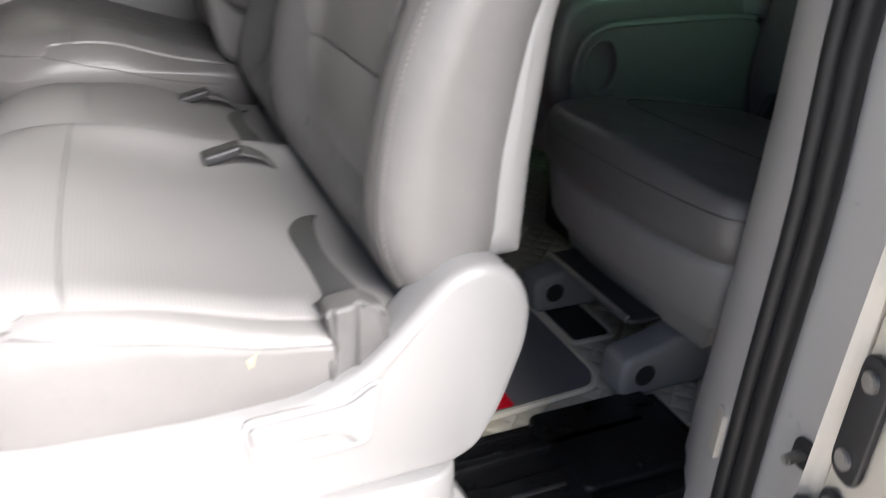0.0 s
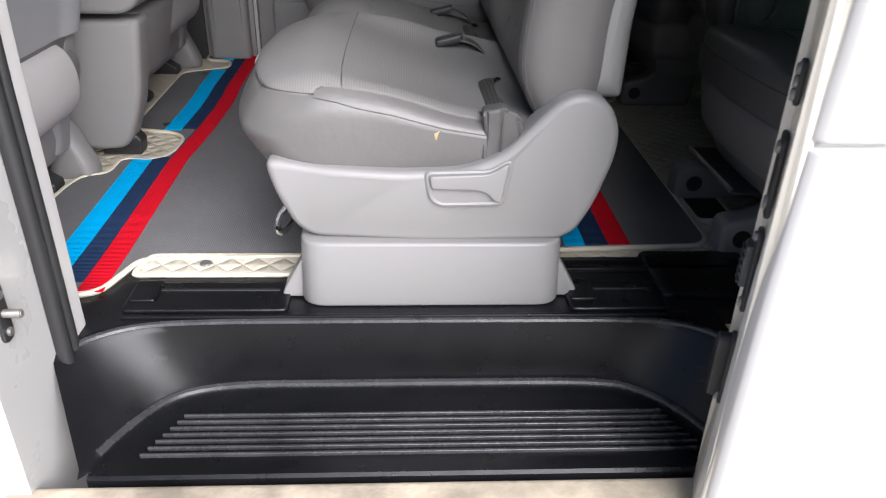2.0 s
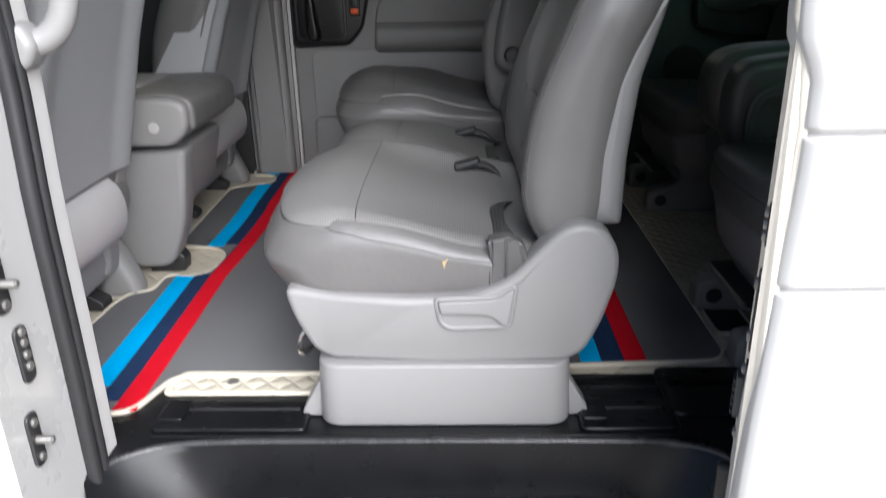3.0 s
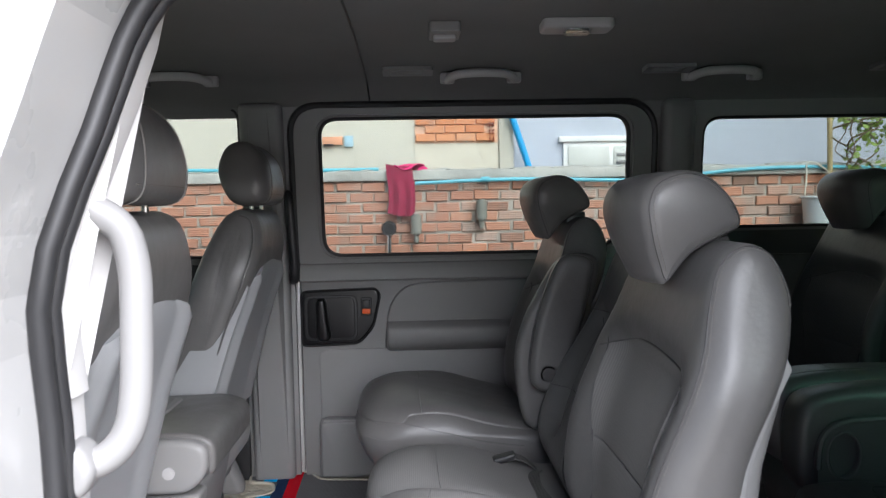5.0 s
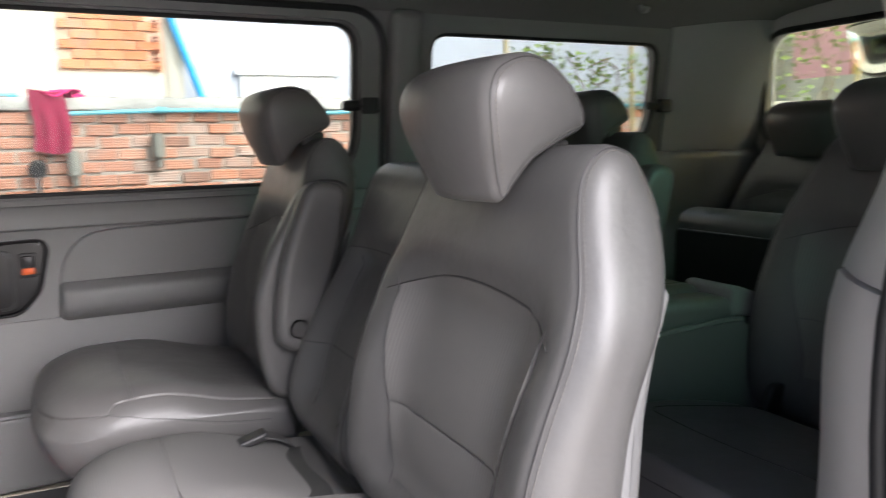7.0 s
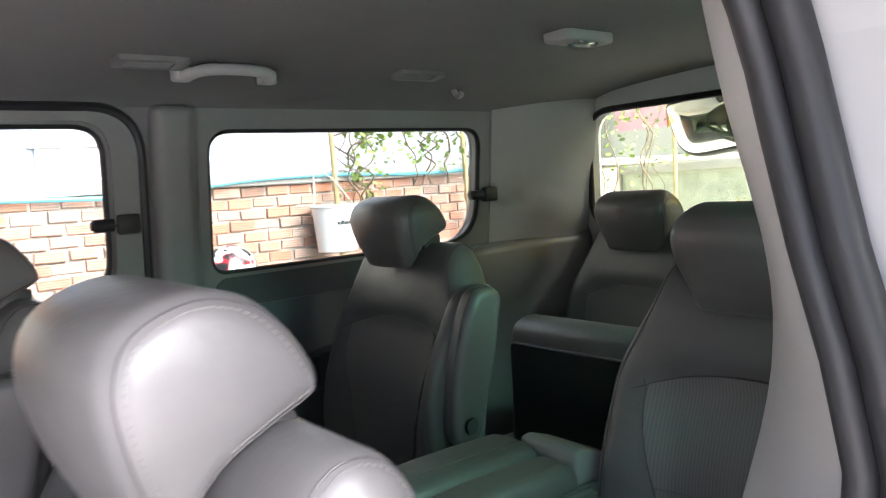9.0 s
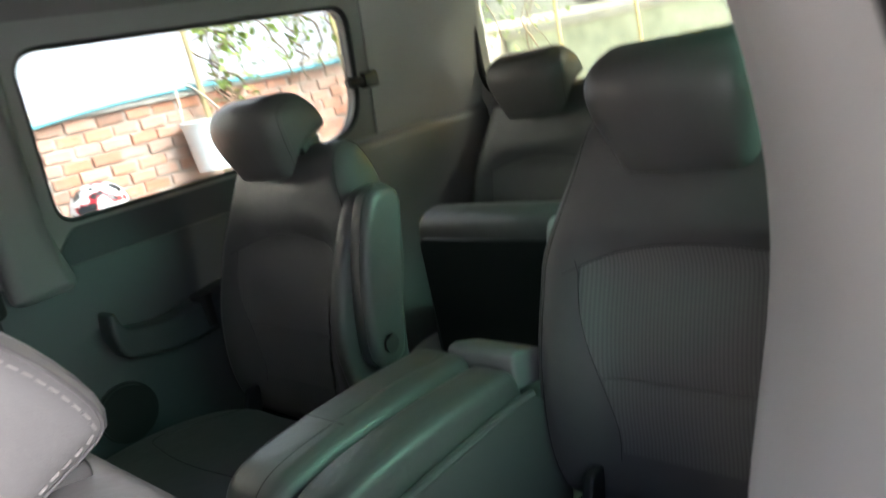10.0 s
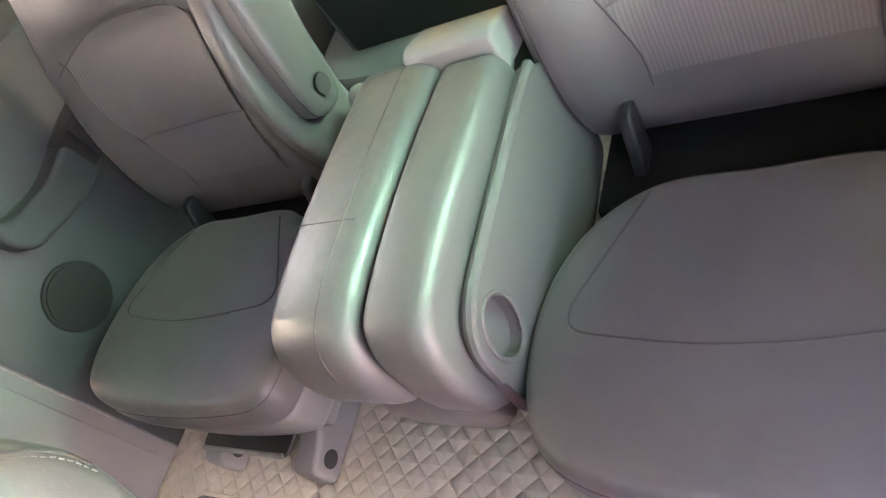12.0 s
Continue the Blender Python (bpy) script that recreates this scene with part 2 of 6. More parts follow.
def tube(pts, r, n=8, closed=False, flat=1.0):
    """A round bar along points; flat squeezes it along z."""
    pts = [Vector(p) for p in pts]
    bm, rings, k, s = bmesh.new(), [], len(pts), None
    for i, p in enumerate(pts):
        t = (pts[(i + 1) % k] - pts[i - 1]) if closed else (pts[min(i + 1, k - 1)] - pts[max(i - 1, 0)])
        t.normalize()
        if s is None:
            s = t.cross(Vector((0, 0, 1)) if abs(t.z) < 0.9 else Vector((1, 0, 0)))
        s = (s - t * s.dot(t)).normalized()
        u = s.cross(t)
        rings.append([bm.verts.new(p + (s * math.cos(a) + u * math.sin(a) * flat) * r) for a in (2 * math.pi * j / n for j in range(n))])
    pairs = list(zip(rings, rings[1:])) + ([(rings[-1], rings[0])] if closed else [])
    for A, B in pairs:
        for i in range(n):
            bm.faces.new((A[i], A[(i + 1) % n], B[(i + 1) % n], B[i]))
    if not closed:
        bm.faces.new(rings[0])
        bm.faces.new(rings[-1])
    return bm


def rod(p, q, r, n=16, bev=0.0):
    p, q = Vector(p), Vector(q)
    bm = bmesh.new()
    bmesh.ops.create_cone(bm, cap_ends=True, segments=n, radius1=r, radius2=r, depth=(q - p).length)
    m = Matrix.Translation((p + q) / 2) @ (q - p).to_track_quat("Z", "Y").to_matrix().to_4x4()
    bmesh.ops.transform(bm, matrix=m, verts=bm.verts)
    if bev:
        caps = [e for e in bm.edges if any(len(f.verts) > 4 for f in e.link_faces)]
        bmesh.ops.bevel(bm, geom=caps, offset=bev, segments=2, affect="EDGES")
    return bm


def panel(outline, holes, to3d, thick):
    """A flat sheet with openings, given by 2D loops; to3d(u, v, d) puts it into the world, d from 0 to thick."""
    bm = bmesh.new()
    for loop in [outline] + list(holes):
        vs = [bm.verts.new((p[0], p[1], 0)) for p in loop]
        for i in range(len(vs)):
            bm.edges.new((vs[i - 1], vs[i]))
    bmesh.ops.triangle_fill(bm, use_beauty=True, use_dissolve=False, edges=bm.edges)
    got = bmesh.ops.extrude_face_region(bm, geom=list(bm.faces))
    for v in got["geom"]:
        if isinstance(v, bmesh.types.BMVert):
            v.co.z = thick
    for v in bm.verts:
        v.co = Vector(to3d(*v.co))
    return bm


def merge(*parts):
    out = bmesh.new()
    for b in parts:
        me = bpy.data.meshes.new("tmp")
        b.to_mesh(me)
        b.free()
        out.from_mesh(me)
        bpy.data.meshes.remove(me)
    return out


def stitches(pts, pitch=0.006, r=0.0005, duty=0.66):
    """A row of short thread stitches along a line."""
    pts = [Vector(p) for p in pts]
    bm, at, nxt = bmesh.new(), 0.0, 0.0
    for a, b in zip(pts, pts[1:]):
        n = (b - a).length
        if n < 1e-7:
            continue
        d = (b - a) / n
        up = Vector((0, 0, 1)) if abs(d.z) < 0.9 else Vector((1, 0, 0))
        s = d.cross(up).normalized()
        u = s.cross(d)
        while nxt < at + n:
            p = a + d * (nxt - at)
            q = p + d * pitch * duty
            A = [bm.verts.new(p + (s * x + u * y) * r) for x, y in ((1, 1), (-1, 1), (-1, -1), (1, -1))]
            B = [bm.verts.new(q + (s * x + u * y) * r) for x, y in ((1, 1), (-1, 1), (-1, -1), (1, -1))]
            for i in range(4):
                bm.faces.new((A[i], A[(i + 1) % 4], B[(i + 1) % 4], B[i]))
            bm.faces.new(A)
            bm.faces.new(B[::-1])
            nxt += pitch
        at += n
    return bm


def rect(u0, u1, v0, v1):
    return [(u0, v0), (u1, v0), (u1, v1), (u0, v1)]

# ---------------------------------------------------------------- van shell
FAR, NEAR = 1.61, -0.10


def far_up(u, v, d):
    return (u, FAR + 0.005 - (v - 0.75) * 0.13 + d, v)


def struct(ob, label, category):
    return tagged(ob, label, category, kind="structure")


def ring_loop(u0, u1, v0, v1, r, n=6):
    return rounded(rect(u0, u1, v0, v1), r, n)


# ground outside, one sheet to the horizon
bm = bmesh.new()
bmesh.ops.create_grid(bm, x_segments=8, y_segments=8, size=400)
for v in bm.verts:
    v.co.z = -0.62
CONCRETE = surface("pale_concrete", (0.42, 0.40, 0.37), 0.85, 0.15, 1.5, 60, 0.4, 0, 0.004)
struct(part("ground", bm, CONCRETE), "pale grey concrete yard under the van", "ground")


def quilted():
    m, nt, b = nodes_of("cream_quilted_leatherette", (0.55, 0.51, 0.42), 0.55)
    v = coords(nt, (1, 1, 1), (0, 0, radians(45)))
    facs = []
    for ax in ("X", "Y"):
        w = nt.nodes.new("ShaderNodeTexWave")
        w.bands_direction = ax
        w.inputs["Scale"].default_value = math.pi * 2 / 20 / 0.034
        nt.links.new(v, w.inputs["Vector"])
        pw = nt.nodes.new("ShaderNodeMath")
        pw.operation = "POWER"
        pw.inputs[1].default_value = 0.35
        nt.links.new(w.outputs["Fac"], pw.inputs[0])
        facs.append(pw.outputs[0])
    mn = nt.nodes.new("ShaderNodeMath")
    mn.operation = "MINIMUM"
    nt.links.new(facs[0], mn.inputs[0])
    nt.links.new(facs[1], mn.inputs[1])
    nt.links.new(ramp(nt, noise_tex(nt, v, 6, 5), [(0.3, (0.46, 0.42, 0.33)), (0.7, (0.60, 0.56, 0.46))]), b.inputs["Base Color"])
    bump(nt, b, mn.outputs[0], 0.8, 0.006)
    return m


QUILT = quilted()
floor = struct(part("floor", box(-1.9, 2.3, 0.055, 1.60, -0.05, 0.0, 0), QUILT), "cream quilted leatherette van floor", "floor")

part("floor_recess", slab(rounded([(0.582, 0.30), (0.655, 0.30), (0.655, 0.43), (0.582, 0.43)], 0.01), -0.002, 0.002, 0.0, "xy"), RUBBER, floor)
part("recess_rim", tube([(p.x, p.y, 0.001) for p in rounded([(0.575, 0.29), (0.662, 0.29), (0.662, 0.44), (0.575, 0.44)], 0.014)], 0.005, 6, True), CREAM, floor)
# step well of the near side
TOP = smooth_loop([(-0.565, -0.175), (-0.535, -0.13), (-0.47, -0.094), (-0.36, -0.082), (-0.15, -0.08), (0.1, -0.08), (0.30, -0.082), (0.40, -0.092), (0.46, -0.125), (0.485, -0.175)], 4, False)
FOOT = smooth_loop([(-0.505, -0.29), (-0.47, -0.20), (-0.415, -0.125), (-0.32, -0.097), (-0.15, -0.094), (0.08, -0.094), (0.27, -0.097), (0.35, -0.12), (0.415, -0.19), (0.455, -0.29)], 4, False)


def step_well():
    bm = bmesh.new()
    rows = []
    spec = [(0, 0.16, 0.002), (0, 0.02, 0.002), (0, 0.008, 0.001), (0, 0.0, -0.004), (0.1, 0, -0.014), (0.9, 0, -0.098), (0.98, 0, -0.111), (1.0, -0.012, -0.117)]
    for f, dy, z in spec:
        rows.append([bm.verts.new((a.x + (b.x - a.x) * f, (a.y + (b.y - a.y) * f) + dy, z)) for a, b in zip(TOP, FOOT)])
    rows.append([bm.verts.new((b.x * 0.98, max(-0.285, min(b.y - 0.03, -0.13)), -0.12)) for b in FOOT])
    rows.append([bm.verts.new((b.x * 0.98, -0.292, -0.12)) for b in FOOT])
    rows.append([bm.verts.new((b.x * 0.98, -0.297, -0.124)) for b in FOOT])
    rows.append([bm.verts.new((b.x * 0.98, -0.297, -0.16)) for b in FOOT])
    for A, B in zip(rows, rows[1:]):
        for i in range(len(A) - 1):
            bm.faces.new((A[i], A[i + 1], B[i + 1], B[i]))
    return bm


step = struct(part("step_well", step_well(), STEP_BLACK), "black moulded plastic step well at the door sill", "step")
part("foot_bead", tube([(p.x, p.y - 0.004, -0.112) for p in FOOT[2:-2]], 0.007, 8), STEP_WORN, step)
part("crest_bead", tube([(p.x, p.y + 0.006, -0.003) for p in TOP[1:-1]], 0.006, 8), STEP_WORN, step)
for i in range(7):
    y = -0.170 - i * 0.0142
    cut = 0.05 - i * 0.007
    part("tread_rib", slab(rounded(rect(-0.44 + cut, 0.425 - cut, y - 0.0025, y + 0.0025), 0.002), -0.121, -0.1135, 0.0016, "xy", 3, 1), STEP_WORN, step)
part("ridge", slab(rounded(rect(-0.50, 0.43, -0.074, -0.066), 0.004), 0.0, 0.008, 0.003, "xy", 2, 1), STEP_BLACK, step)
for x0, x1 in ((-0.505, -0.235), (0.235, 0.405)):
    part("track_cover", slab(rounded(rect(x0, x1, -0.058, 0.032), 0.012), 0.0, 0.010, 0.004, "xy", 3, 1), STEP_BLACK, step)
    part("track_slot", box(x0 + 0.04, x1 - 0.02, 0.0, 0.007, 0.008, 0.0115, 0.001), RUBBER, step)
    part("end_cap", slab(rounded(rect(x0 + 0.005, x0 + 0.05, -0.035, 0.03), 0.006), 0.008, 0.015, 0.003, "xy", 3, 1), STEP_BLACK, step)
# black floor lining between the step and the mat
part("floor_lining", box(-0.60, 0.62, -0.05, 0.13, -0.03, 0.001, 0), STEP_BLACK, step)
part("rear_ledge", slab(rounded(rect(0.40, 0.60, -0.02, 0.14), 0.02), -0.01, 0.012, 0.006, "xy", 3, 1), STEP_BLACK, step)
part("ledge_ridge", box(0.22, 0.56, 0.07, 0.085, 0.0, 0.012, 0.003), STEP_BLACK, step)
part("ledge_ridge", box(0.22, 0.56, 0.11, 0.118, 0.0, 0.010, 0.003), STEP_BLACK, step)

# outer sill, painted
sill = struct(part("sill", slab(rounded([(-0.30, -0.15), (-0.30, -0.128), (-0.36, -0.135), (-0.385, -0.17), (-0.385, -0.30), (-0.30, -0.30)], 0.012), -0.60, 0.60, 0.0, "yz"), DIRTY_SILL), "dirty cream painted metal door sill", "door sill")

# near wall with the door opening: inner trim, rubber seals, painted outer body
SEAL_Y = [(-0.15, -0.6), (-0.15, -0.2), (-0.144, 0.2), (-0.146, 0.45), (-0.134, 0.6), (-0.138, 0.74), (-0.163, 0.85), (-0.156, 0.92), (-0.131, 1.0), (-0.114, 1.08), (-0.09, 1.25), (-0.07, 1.5)]


def seal_y(z):
    """The doorway's edge swells outwards at the belt line and leans in above it."""
    return sum(interp(SEAL_Y, z + d) for d in (-0.04, 0.0, 0.04)) / 3


def interp(pts, z):
    """x of a polyline of (x, z) at z."""
    for (x0, z0), (x1, z1) in zip(pts, pts[1:]):
        if min(z0, z1) <= z <= max(z0, z1) and z1 != z0:
            return x0 + (x1 - x0) * (z - z0) / (z1 - z0)
    return pts[0][0] if abs(z - pts[0][1]) < abs(z - pts[-1][1]) else pts[-1][0]


def span(a, b, n):
    return [a + (b - a) * i / n for i in range(n + 1)]


def ease(t):
    t = min(max(t, 0.0), 1.0)
    return t * t * (3 - 2 * t)


def tall(pts):
    """Adds points along the upright edges of an outline."""
    out = []
    for i, p in enumerate(pts):
        q = pts[(i + 1) % len(pts)]
        n = max(1, int(abs(q[1] - p[1]) / 0.06))
        out += [(p[0] + (q[0] - p[0]) * j / n, p[1] + (q[1] - p[1]) * j / n) for j in range(n)]
    return out


def lean(z):
    """How far the front pillar leans back towards the roof."""
    return 0.10 * ease((z - 0.80) / 0.45)


def leaning(loop):
    return [(p[0] + lean(p[1]), p[1]) if p[0] < -0.3 else p for p in loop]


def doorway(grow, low):
    return leaning(tall(rounded([(-0.55 - grow, low), (0.495 + grow, low), (0.495 + grow, 1.235 + grow), (-0.55 - grow, 1.235 + grow)], [0.02, 0.02, 0.17, 0.14], 8)))


FRONT_WIN, BACK_WIN = ring_loop(-1.62, -0.75, 0.78, 1.22, 0.05), ring_loop(0.83, 1.79, 0.85, 1.22, 0.08)
wall_near = struct(part("wall_near", panel(rect(-1.9, 2.3, -0.25, 1.34), [leaning(tall(rounded([(-0.57, -0.20), (0.66, -0.20), (0.66, 1.255), (-0.57, 1.255)], [0.02, 0.02, 0.10, 0.14], 8))), FRONT_WIN, BACK_WIN], lambda u, v, d: (u, -0.09 + d, v), 0.03), TRIM_LIGHT, smooth=False), "grey plastic inner wall round the open sliding doorway", "wall")
body = struct(part("body_side", panel(tall(rect(-2.2, 2.5, -0.47, 1.40)), [doorway(0.014, -0.45), FRONT_WIN, BACK_WIN], lambda u, v, d: (u, (seal_y(v) - 0.014) * d + (1 - d) * (-0.315 + max(0, v - 0.7) * 0.14), v), 1.0), PAINT, smooth=False), "white painted van body side round the doorway", "van body")
SEAL = doorway(0.0, -0.30)


def ring_seal(dy, grow, r):
    return tube([(p[0] + (grow if p[0] > 0 else -grow), seal_y(p[1]) + dy, p[1] + (grow if p[1] > 1.05 else 0)) for p in SEAL], r, 10, True)


part("door_seal", ring_seal(0.010, 0.0, 0.010), RUBBER, body, "black rubber door seal")
part("door_seal", ring_seal(-0.010, 0.004, 0.012), RUBBER, body, "black rubber door seal")
part("door_seal_web", ring_seal(0.0, 0.012, 0.014), RUBBER, body)
for nm, hole in (("window_5", FRONT_WIN), ("window_6", BACK_WIN)):
    w5 = struct(thing(nm, "", ""), "tinted near side window of the van", "window")
    part("pane", panel([tuple(q) for q in hole], [], lambda u, v, d: (u, -0.20 + d, v), 0.004), GLASS_GREEN if nm == "window_6" else GLASS, w5, smooth=False)


def swell(p):
    return Vector((p.x, seal_y(p.z) + p.y, p.z))


part("pillar_trim", slab(tall(rect(-0.62, -0.549, -0.02, 0.735)), 0.016, 0.066, 0.007, warp=swell), PILLAR, wall_near)
part("pillar_trim", slab(tall(rect(-0.63, -0.543, 0.738, 1.27)), 0.016, 0.068, 0.008, warp=lambda p: swell(p) + Vector((lean(p.z), 0, 0))), PILLAR, wall_near)
INNER = [(0.577, -0.12), (0.581, 0.094), (0.586, 0.20), (0.591, 0.35), (0.592, 0.48), (0.588, 0.58), (0.588, 0.66), (0.606, 0.722), (0.648, 0.78), (0.694, 0.85), (0.705, 0.91), (0.70, 0.96), (0.67, 1.03), (0.632, 1.10), (0.60, 1.19), (0.58, 1.27)]


def slant_trim(z0, z1, lip):
    """The rear pillar's trim: a slanting face from the door seal to an inner corner."""
    bm, rings = bmesh.new(), []
    for z in span(z0, z1, 22):
        xi = sum(interp(INNER, z + d) for d in (-0.03, 0.0, 0.03)) / 3
        ys = seal_y(z) + 0.012
        A, B = Vector((0.500 - lip, ys)), Vector((xi - lip, 0.0))
        n = Vector((B.y - A.y, A.x - B.x)).normalized() * -1
        pts = [A - n * 0.012 + (B - A) * 0.01] + [A + (B - A) * f + n * 0.008 * math.sin(math.pi * f) for f in (0.0, 0.04, 0.12, 0.3, 0.5, 0.7, 0.86, 0.95)] + [B + Vector((0.004, 0.006)), B + Vector((0.016, 0.010)), B + Vector((0.07, 0.008)), B + Vector((0.07, -0.05))]
        rings.append([bm.verts.new((p.x, p.y, z)) for p in pts])
    for P, Q in zip(rings, rings[1:]):
        for i in range(len(P)):
            bm.faces.new((P[i], P[(i + 1) % len(P)], Q[(i + 1) % len(P)], Q[i]))
    bm.faces.new(rings[0])
    bm.faces.new(rings[-1])
    return bm


part("rear_pillar_trim", slant_trim(-0.07, 0.720, 0.006), PILLAR, wall_near, "pale grey pillar trim")
part("rear_pillar_trim", slant_trim(0.724, 1.27, 0.0), PILLAR, wall_near, "pale grey pillar trim")
part("label_plate", slab(rounded(rect(0.022, 0.046, 0.112, 0.172), 0.004), 0.0, 0.0085, 0.001, warp=lambda p: Vector((0.494 + p.x * 0.51 - p.y * 0.86, -0.133 + p.x * 0.86 + p.y * 0.51, p.z))), PAINT_EDGE, wall_near, "small cream sticker")

# fittings on the painted door jambs
def jamb_plate(x, y, z, w, h, side, label, bolts, stud, turn=0):
    th = thing("door_striker", label, "door fitting", at=(x, y, z))
    th.rotation_euler.z = radians(turn)
    part("plate", slab(rounded([(-w / 2, -h / 2), (w / 2, -h / 2), (w / 2, h / 2), (-w / 2, h / 2)], w * 0.45), 0, side * 0.006, 0.002, "yz"), TRIM_DARK, th)
    for b in bolts:
        part("bolt", rod((0, 0, b), (side * 0.010, 0, b), w * 0.24, 10, 0.001), STEEL, th)
    if stud:
        part("stud", rod((0, 0, 0), (side * 0.03, 0, 0), 0.006, 12, 0.002), STEEL, th)
    return th


jamb_plate(-0.565, -0.256, 0.374, 0.030, 0.085, 1, "steel striker bolt on a dark plate", (-0.03, 0.03), True)
jamb_plate(-0.565, -0.240, 0.262, 0.028, 0.085, 1, "dark electric contact plate with brass pins", (-0.018, 0.0, 0.018, 0.034), False)
jamb_plate(-0.565, -0.262, 0.139, 0.026, 0.085, 1, "worn steel catch on the door jamb", (-0.028, 0.028), True)
jamb_plate(0.510, -0.207, 0.197, 0.026, 0.034, -1, "black rubber door buffer", (), True)
# fittings on the leading edge of the open door
jamb_plate(0.385, -0.324, 0.361, 0.034, 0.105, -1, "dark guide plate with two steel pins on the door edge", (-0.034, 0.034), False, -21.8)
lp2 = jamb_plate(0.385, -0.324, 0.236, 0.028, 0.115, -1, "dark latch plate with contact comb on the door edge", (-0.046, 0.046), False, -21.8)
part("contact_block", box(-0.014, 0.0, 0.006, 0.032, -0.03, 0.028, 0.003), TRIM_MID, lp2, "ribbed grey contact block")
for i in range(5):
    part("contact_rib", box(-0.017, -0.013, 0.008, 0.030, -0.026 + i * 0.011, -0.021 + i * 0.011, 0.001), TRIM_DARK, lp2)
lp3 = jamb_plate(0.385, -0.324, 0.088, 0.030, 0.11, -1, "black plastic door catch on the door edge", (-0.045,), False, -21.8)
part("catch_shroud", slab(rounded([(-0.004, -0.05), (0.026, -0.045), (0.028, 0.02), (0.012, 0.05), (-0.006, 0.05)], 0.008, 3), -0.022, 0.0, 0.004, "yz"), TRIM_DARK, lp3)
jamb_plate(0.383, -0.329, 0.470, 0.030, 0.05, -1, "small steel plate on the door edge", (-0.014, 0.0, 0.014), False, -21.8)
gh = thing("grab_handle", "light grey plastic grab handle on the door pillar", "handle")
part("bar", tube(smooth_loop([(-0.552, -0.105, 0.655), (-0.52, -0.095, 0.662), (-0.496, -0.088, 0.69), (-0.486, -0.085, 0.74), (-0.482, -0.085, 0.82), (-0.482, -0.085, 0.88), (-0.492, -0.090, 0.925), (-0.52, -0.10, 0.948), (-0.552, -0.11, 0.955)], 4, False), 0.0185, 14), SEAT_PLASTIC, gh)
for z in (0.655, 0.955):
    part("mount", slab(rounded([(-0.565, z - 0.035), (-0.535, z - 0.03), (-0.52, z), (-0.535, z + 0.03), (-0.565, z + 0.035)], 0.012), -0.13, -0.08, 0.012), SEAT_PLASTIC, gh)

# ceiling, curved from side to side
CEIL = smooth_loop([(-0.07, 1.25), (-0.05, 1.285), (0.03, 1.32), (0.2, 1.352), (0.76, 1.375), (1.30, 1.352), (1.47, 1.32), (1.545, 1.285), (1.56, 1.25)], 4, False)
bm = bmesh.new()
rows = [[bm.verts.new((x, p.x, p.y + (0.0 if x > -0.31 else -0.004))) for p in CEIL] for x in (-1.9, -0.6, -0.302, -0.298, 0.6, 1.4, 2.0, 2.32)]
for A, B in zip(rows, rows[1:]):
    for i in range(len(A) - 1):
        bm.faces.new((A[i], A[i + 1], B[i + 1], B[i]))
ceiling = struct(part("ceiling", bm, HEADLINER), "grey cloth headliner of the van", "ceiling")
struct(part("roof_panel", box(-2.2, 2.5, -0.25, 1.80, 1.40, 1.43, 0.01), PAINT), "white painted van roof", "roof")

# far wall: lower panel, leaning window band, three windows
WINS = [(-1.62, -0.735, 0.775, 1.285), (-0.478, 0.585, 0.772, 1.245), (0.832, 1.79, 0.845, 1.232)]
RAD = [[0.05, 0.05, 0.05, 0.05], [0.075, 0.17, 0.075, 0.07], [0.05, 0.15, 0.07, 0.07]]


def win_loop(i, g=0.0):
    a, b, c, d = WINS[i]
    return rounded(rect(a - g, b + g, c - g, d + g), [r + g for r in RAD[i]], 8)


holes = [win_loop(i) for i in range(3)]
wall_far = struct(part("wall_far", panel(rect(-1.9, 2.3, 0.75, 1.30), holes, far_up, 0.06), TRIM, smooth=False), "grey trim round the van side windows", "wall")
part("lower_panel", box(-1.9, -0.75, FAR, FAR + 0.06, -0.2, 0.755, 0.004), TRIM_DARK, wall_far)
part("lower_panel", box(-0.748, -0.575, FAR, FAR + 0.06, -0.2, 0.755, 0.004), TRIM, wall_far)
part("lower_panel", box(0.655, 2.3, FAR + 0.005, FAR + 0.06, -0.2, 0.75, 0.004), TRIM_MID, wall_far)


for i in range(3):
    win = struct(thing("window_%d" % (i + 1), "", ""), "green-tinted side window in a black rubber frame", "window")
    part("pane", panel(win_loop(i, 0.01), [], lambda u, v, dd: far_up(u, v, 0.045 + dd), 0.004), GLASS_DARK if i == 2 else GLASS, win, smooth=False)
    part("rubber_seal", tube([far_up(p.x, p.y, 0.012) for p in win_loop(i, -0.002)], 0.009, 8, True), RUBBER, win)
    if i:
        a, b, c, d = WINS[i]
        th = thing("window_latch", "black latch of the hinged side window", "latch")
        zc = 1.005
        part("base", box(b + 0.008, b + 0.065, 1.555, 1.60, zc - 0.025, zc + 0.025, 0.008), TRIM_DARK, th)
        part("knob", rod((b - 0.045, 1.585, zc), (b + 0.02, 1.578, zc), 0.016, 14, 0.005), TRIM_DARK, th)
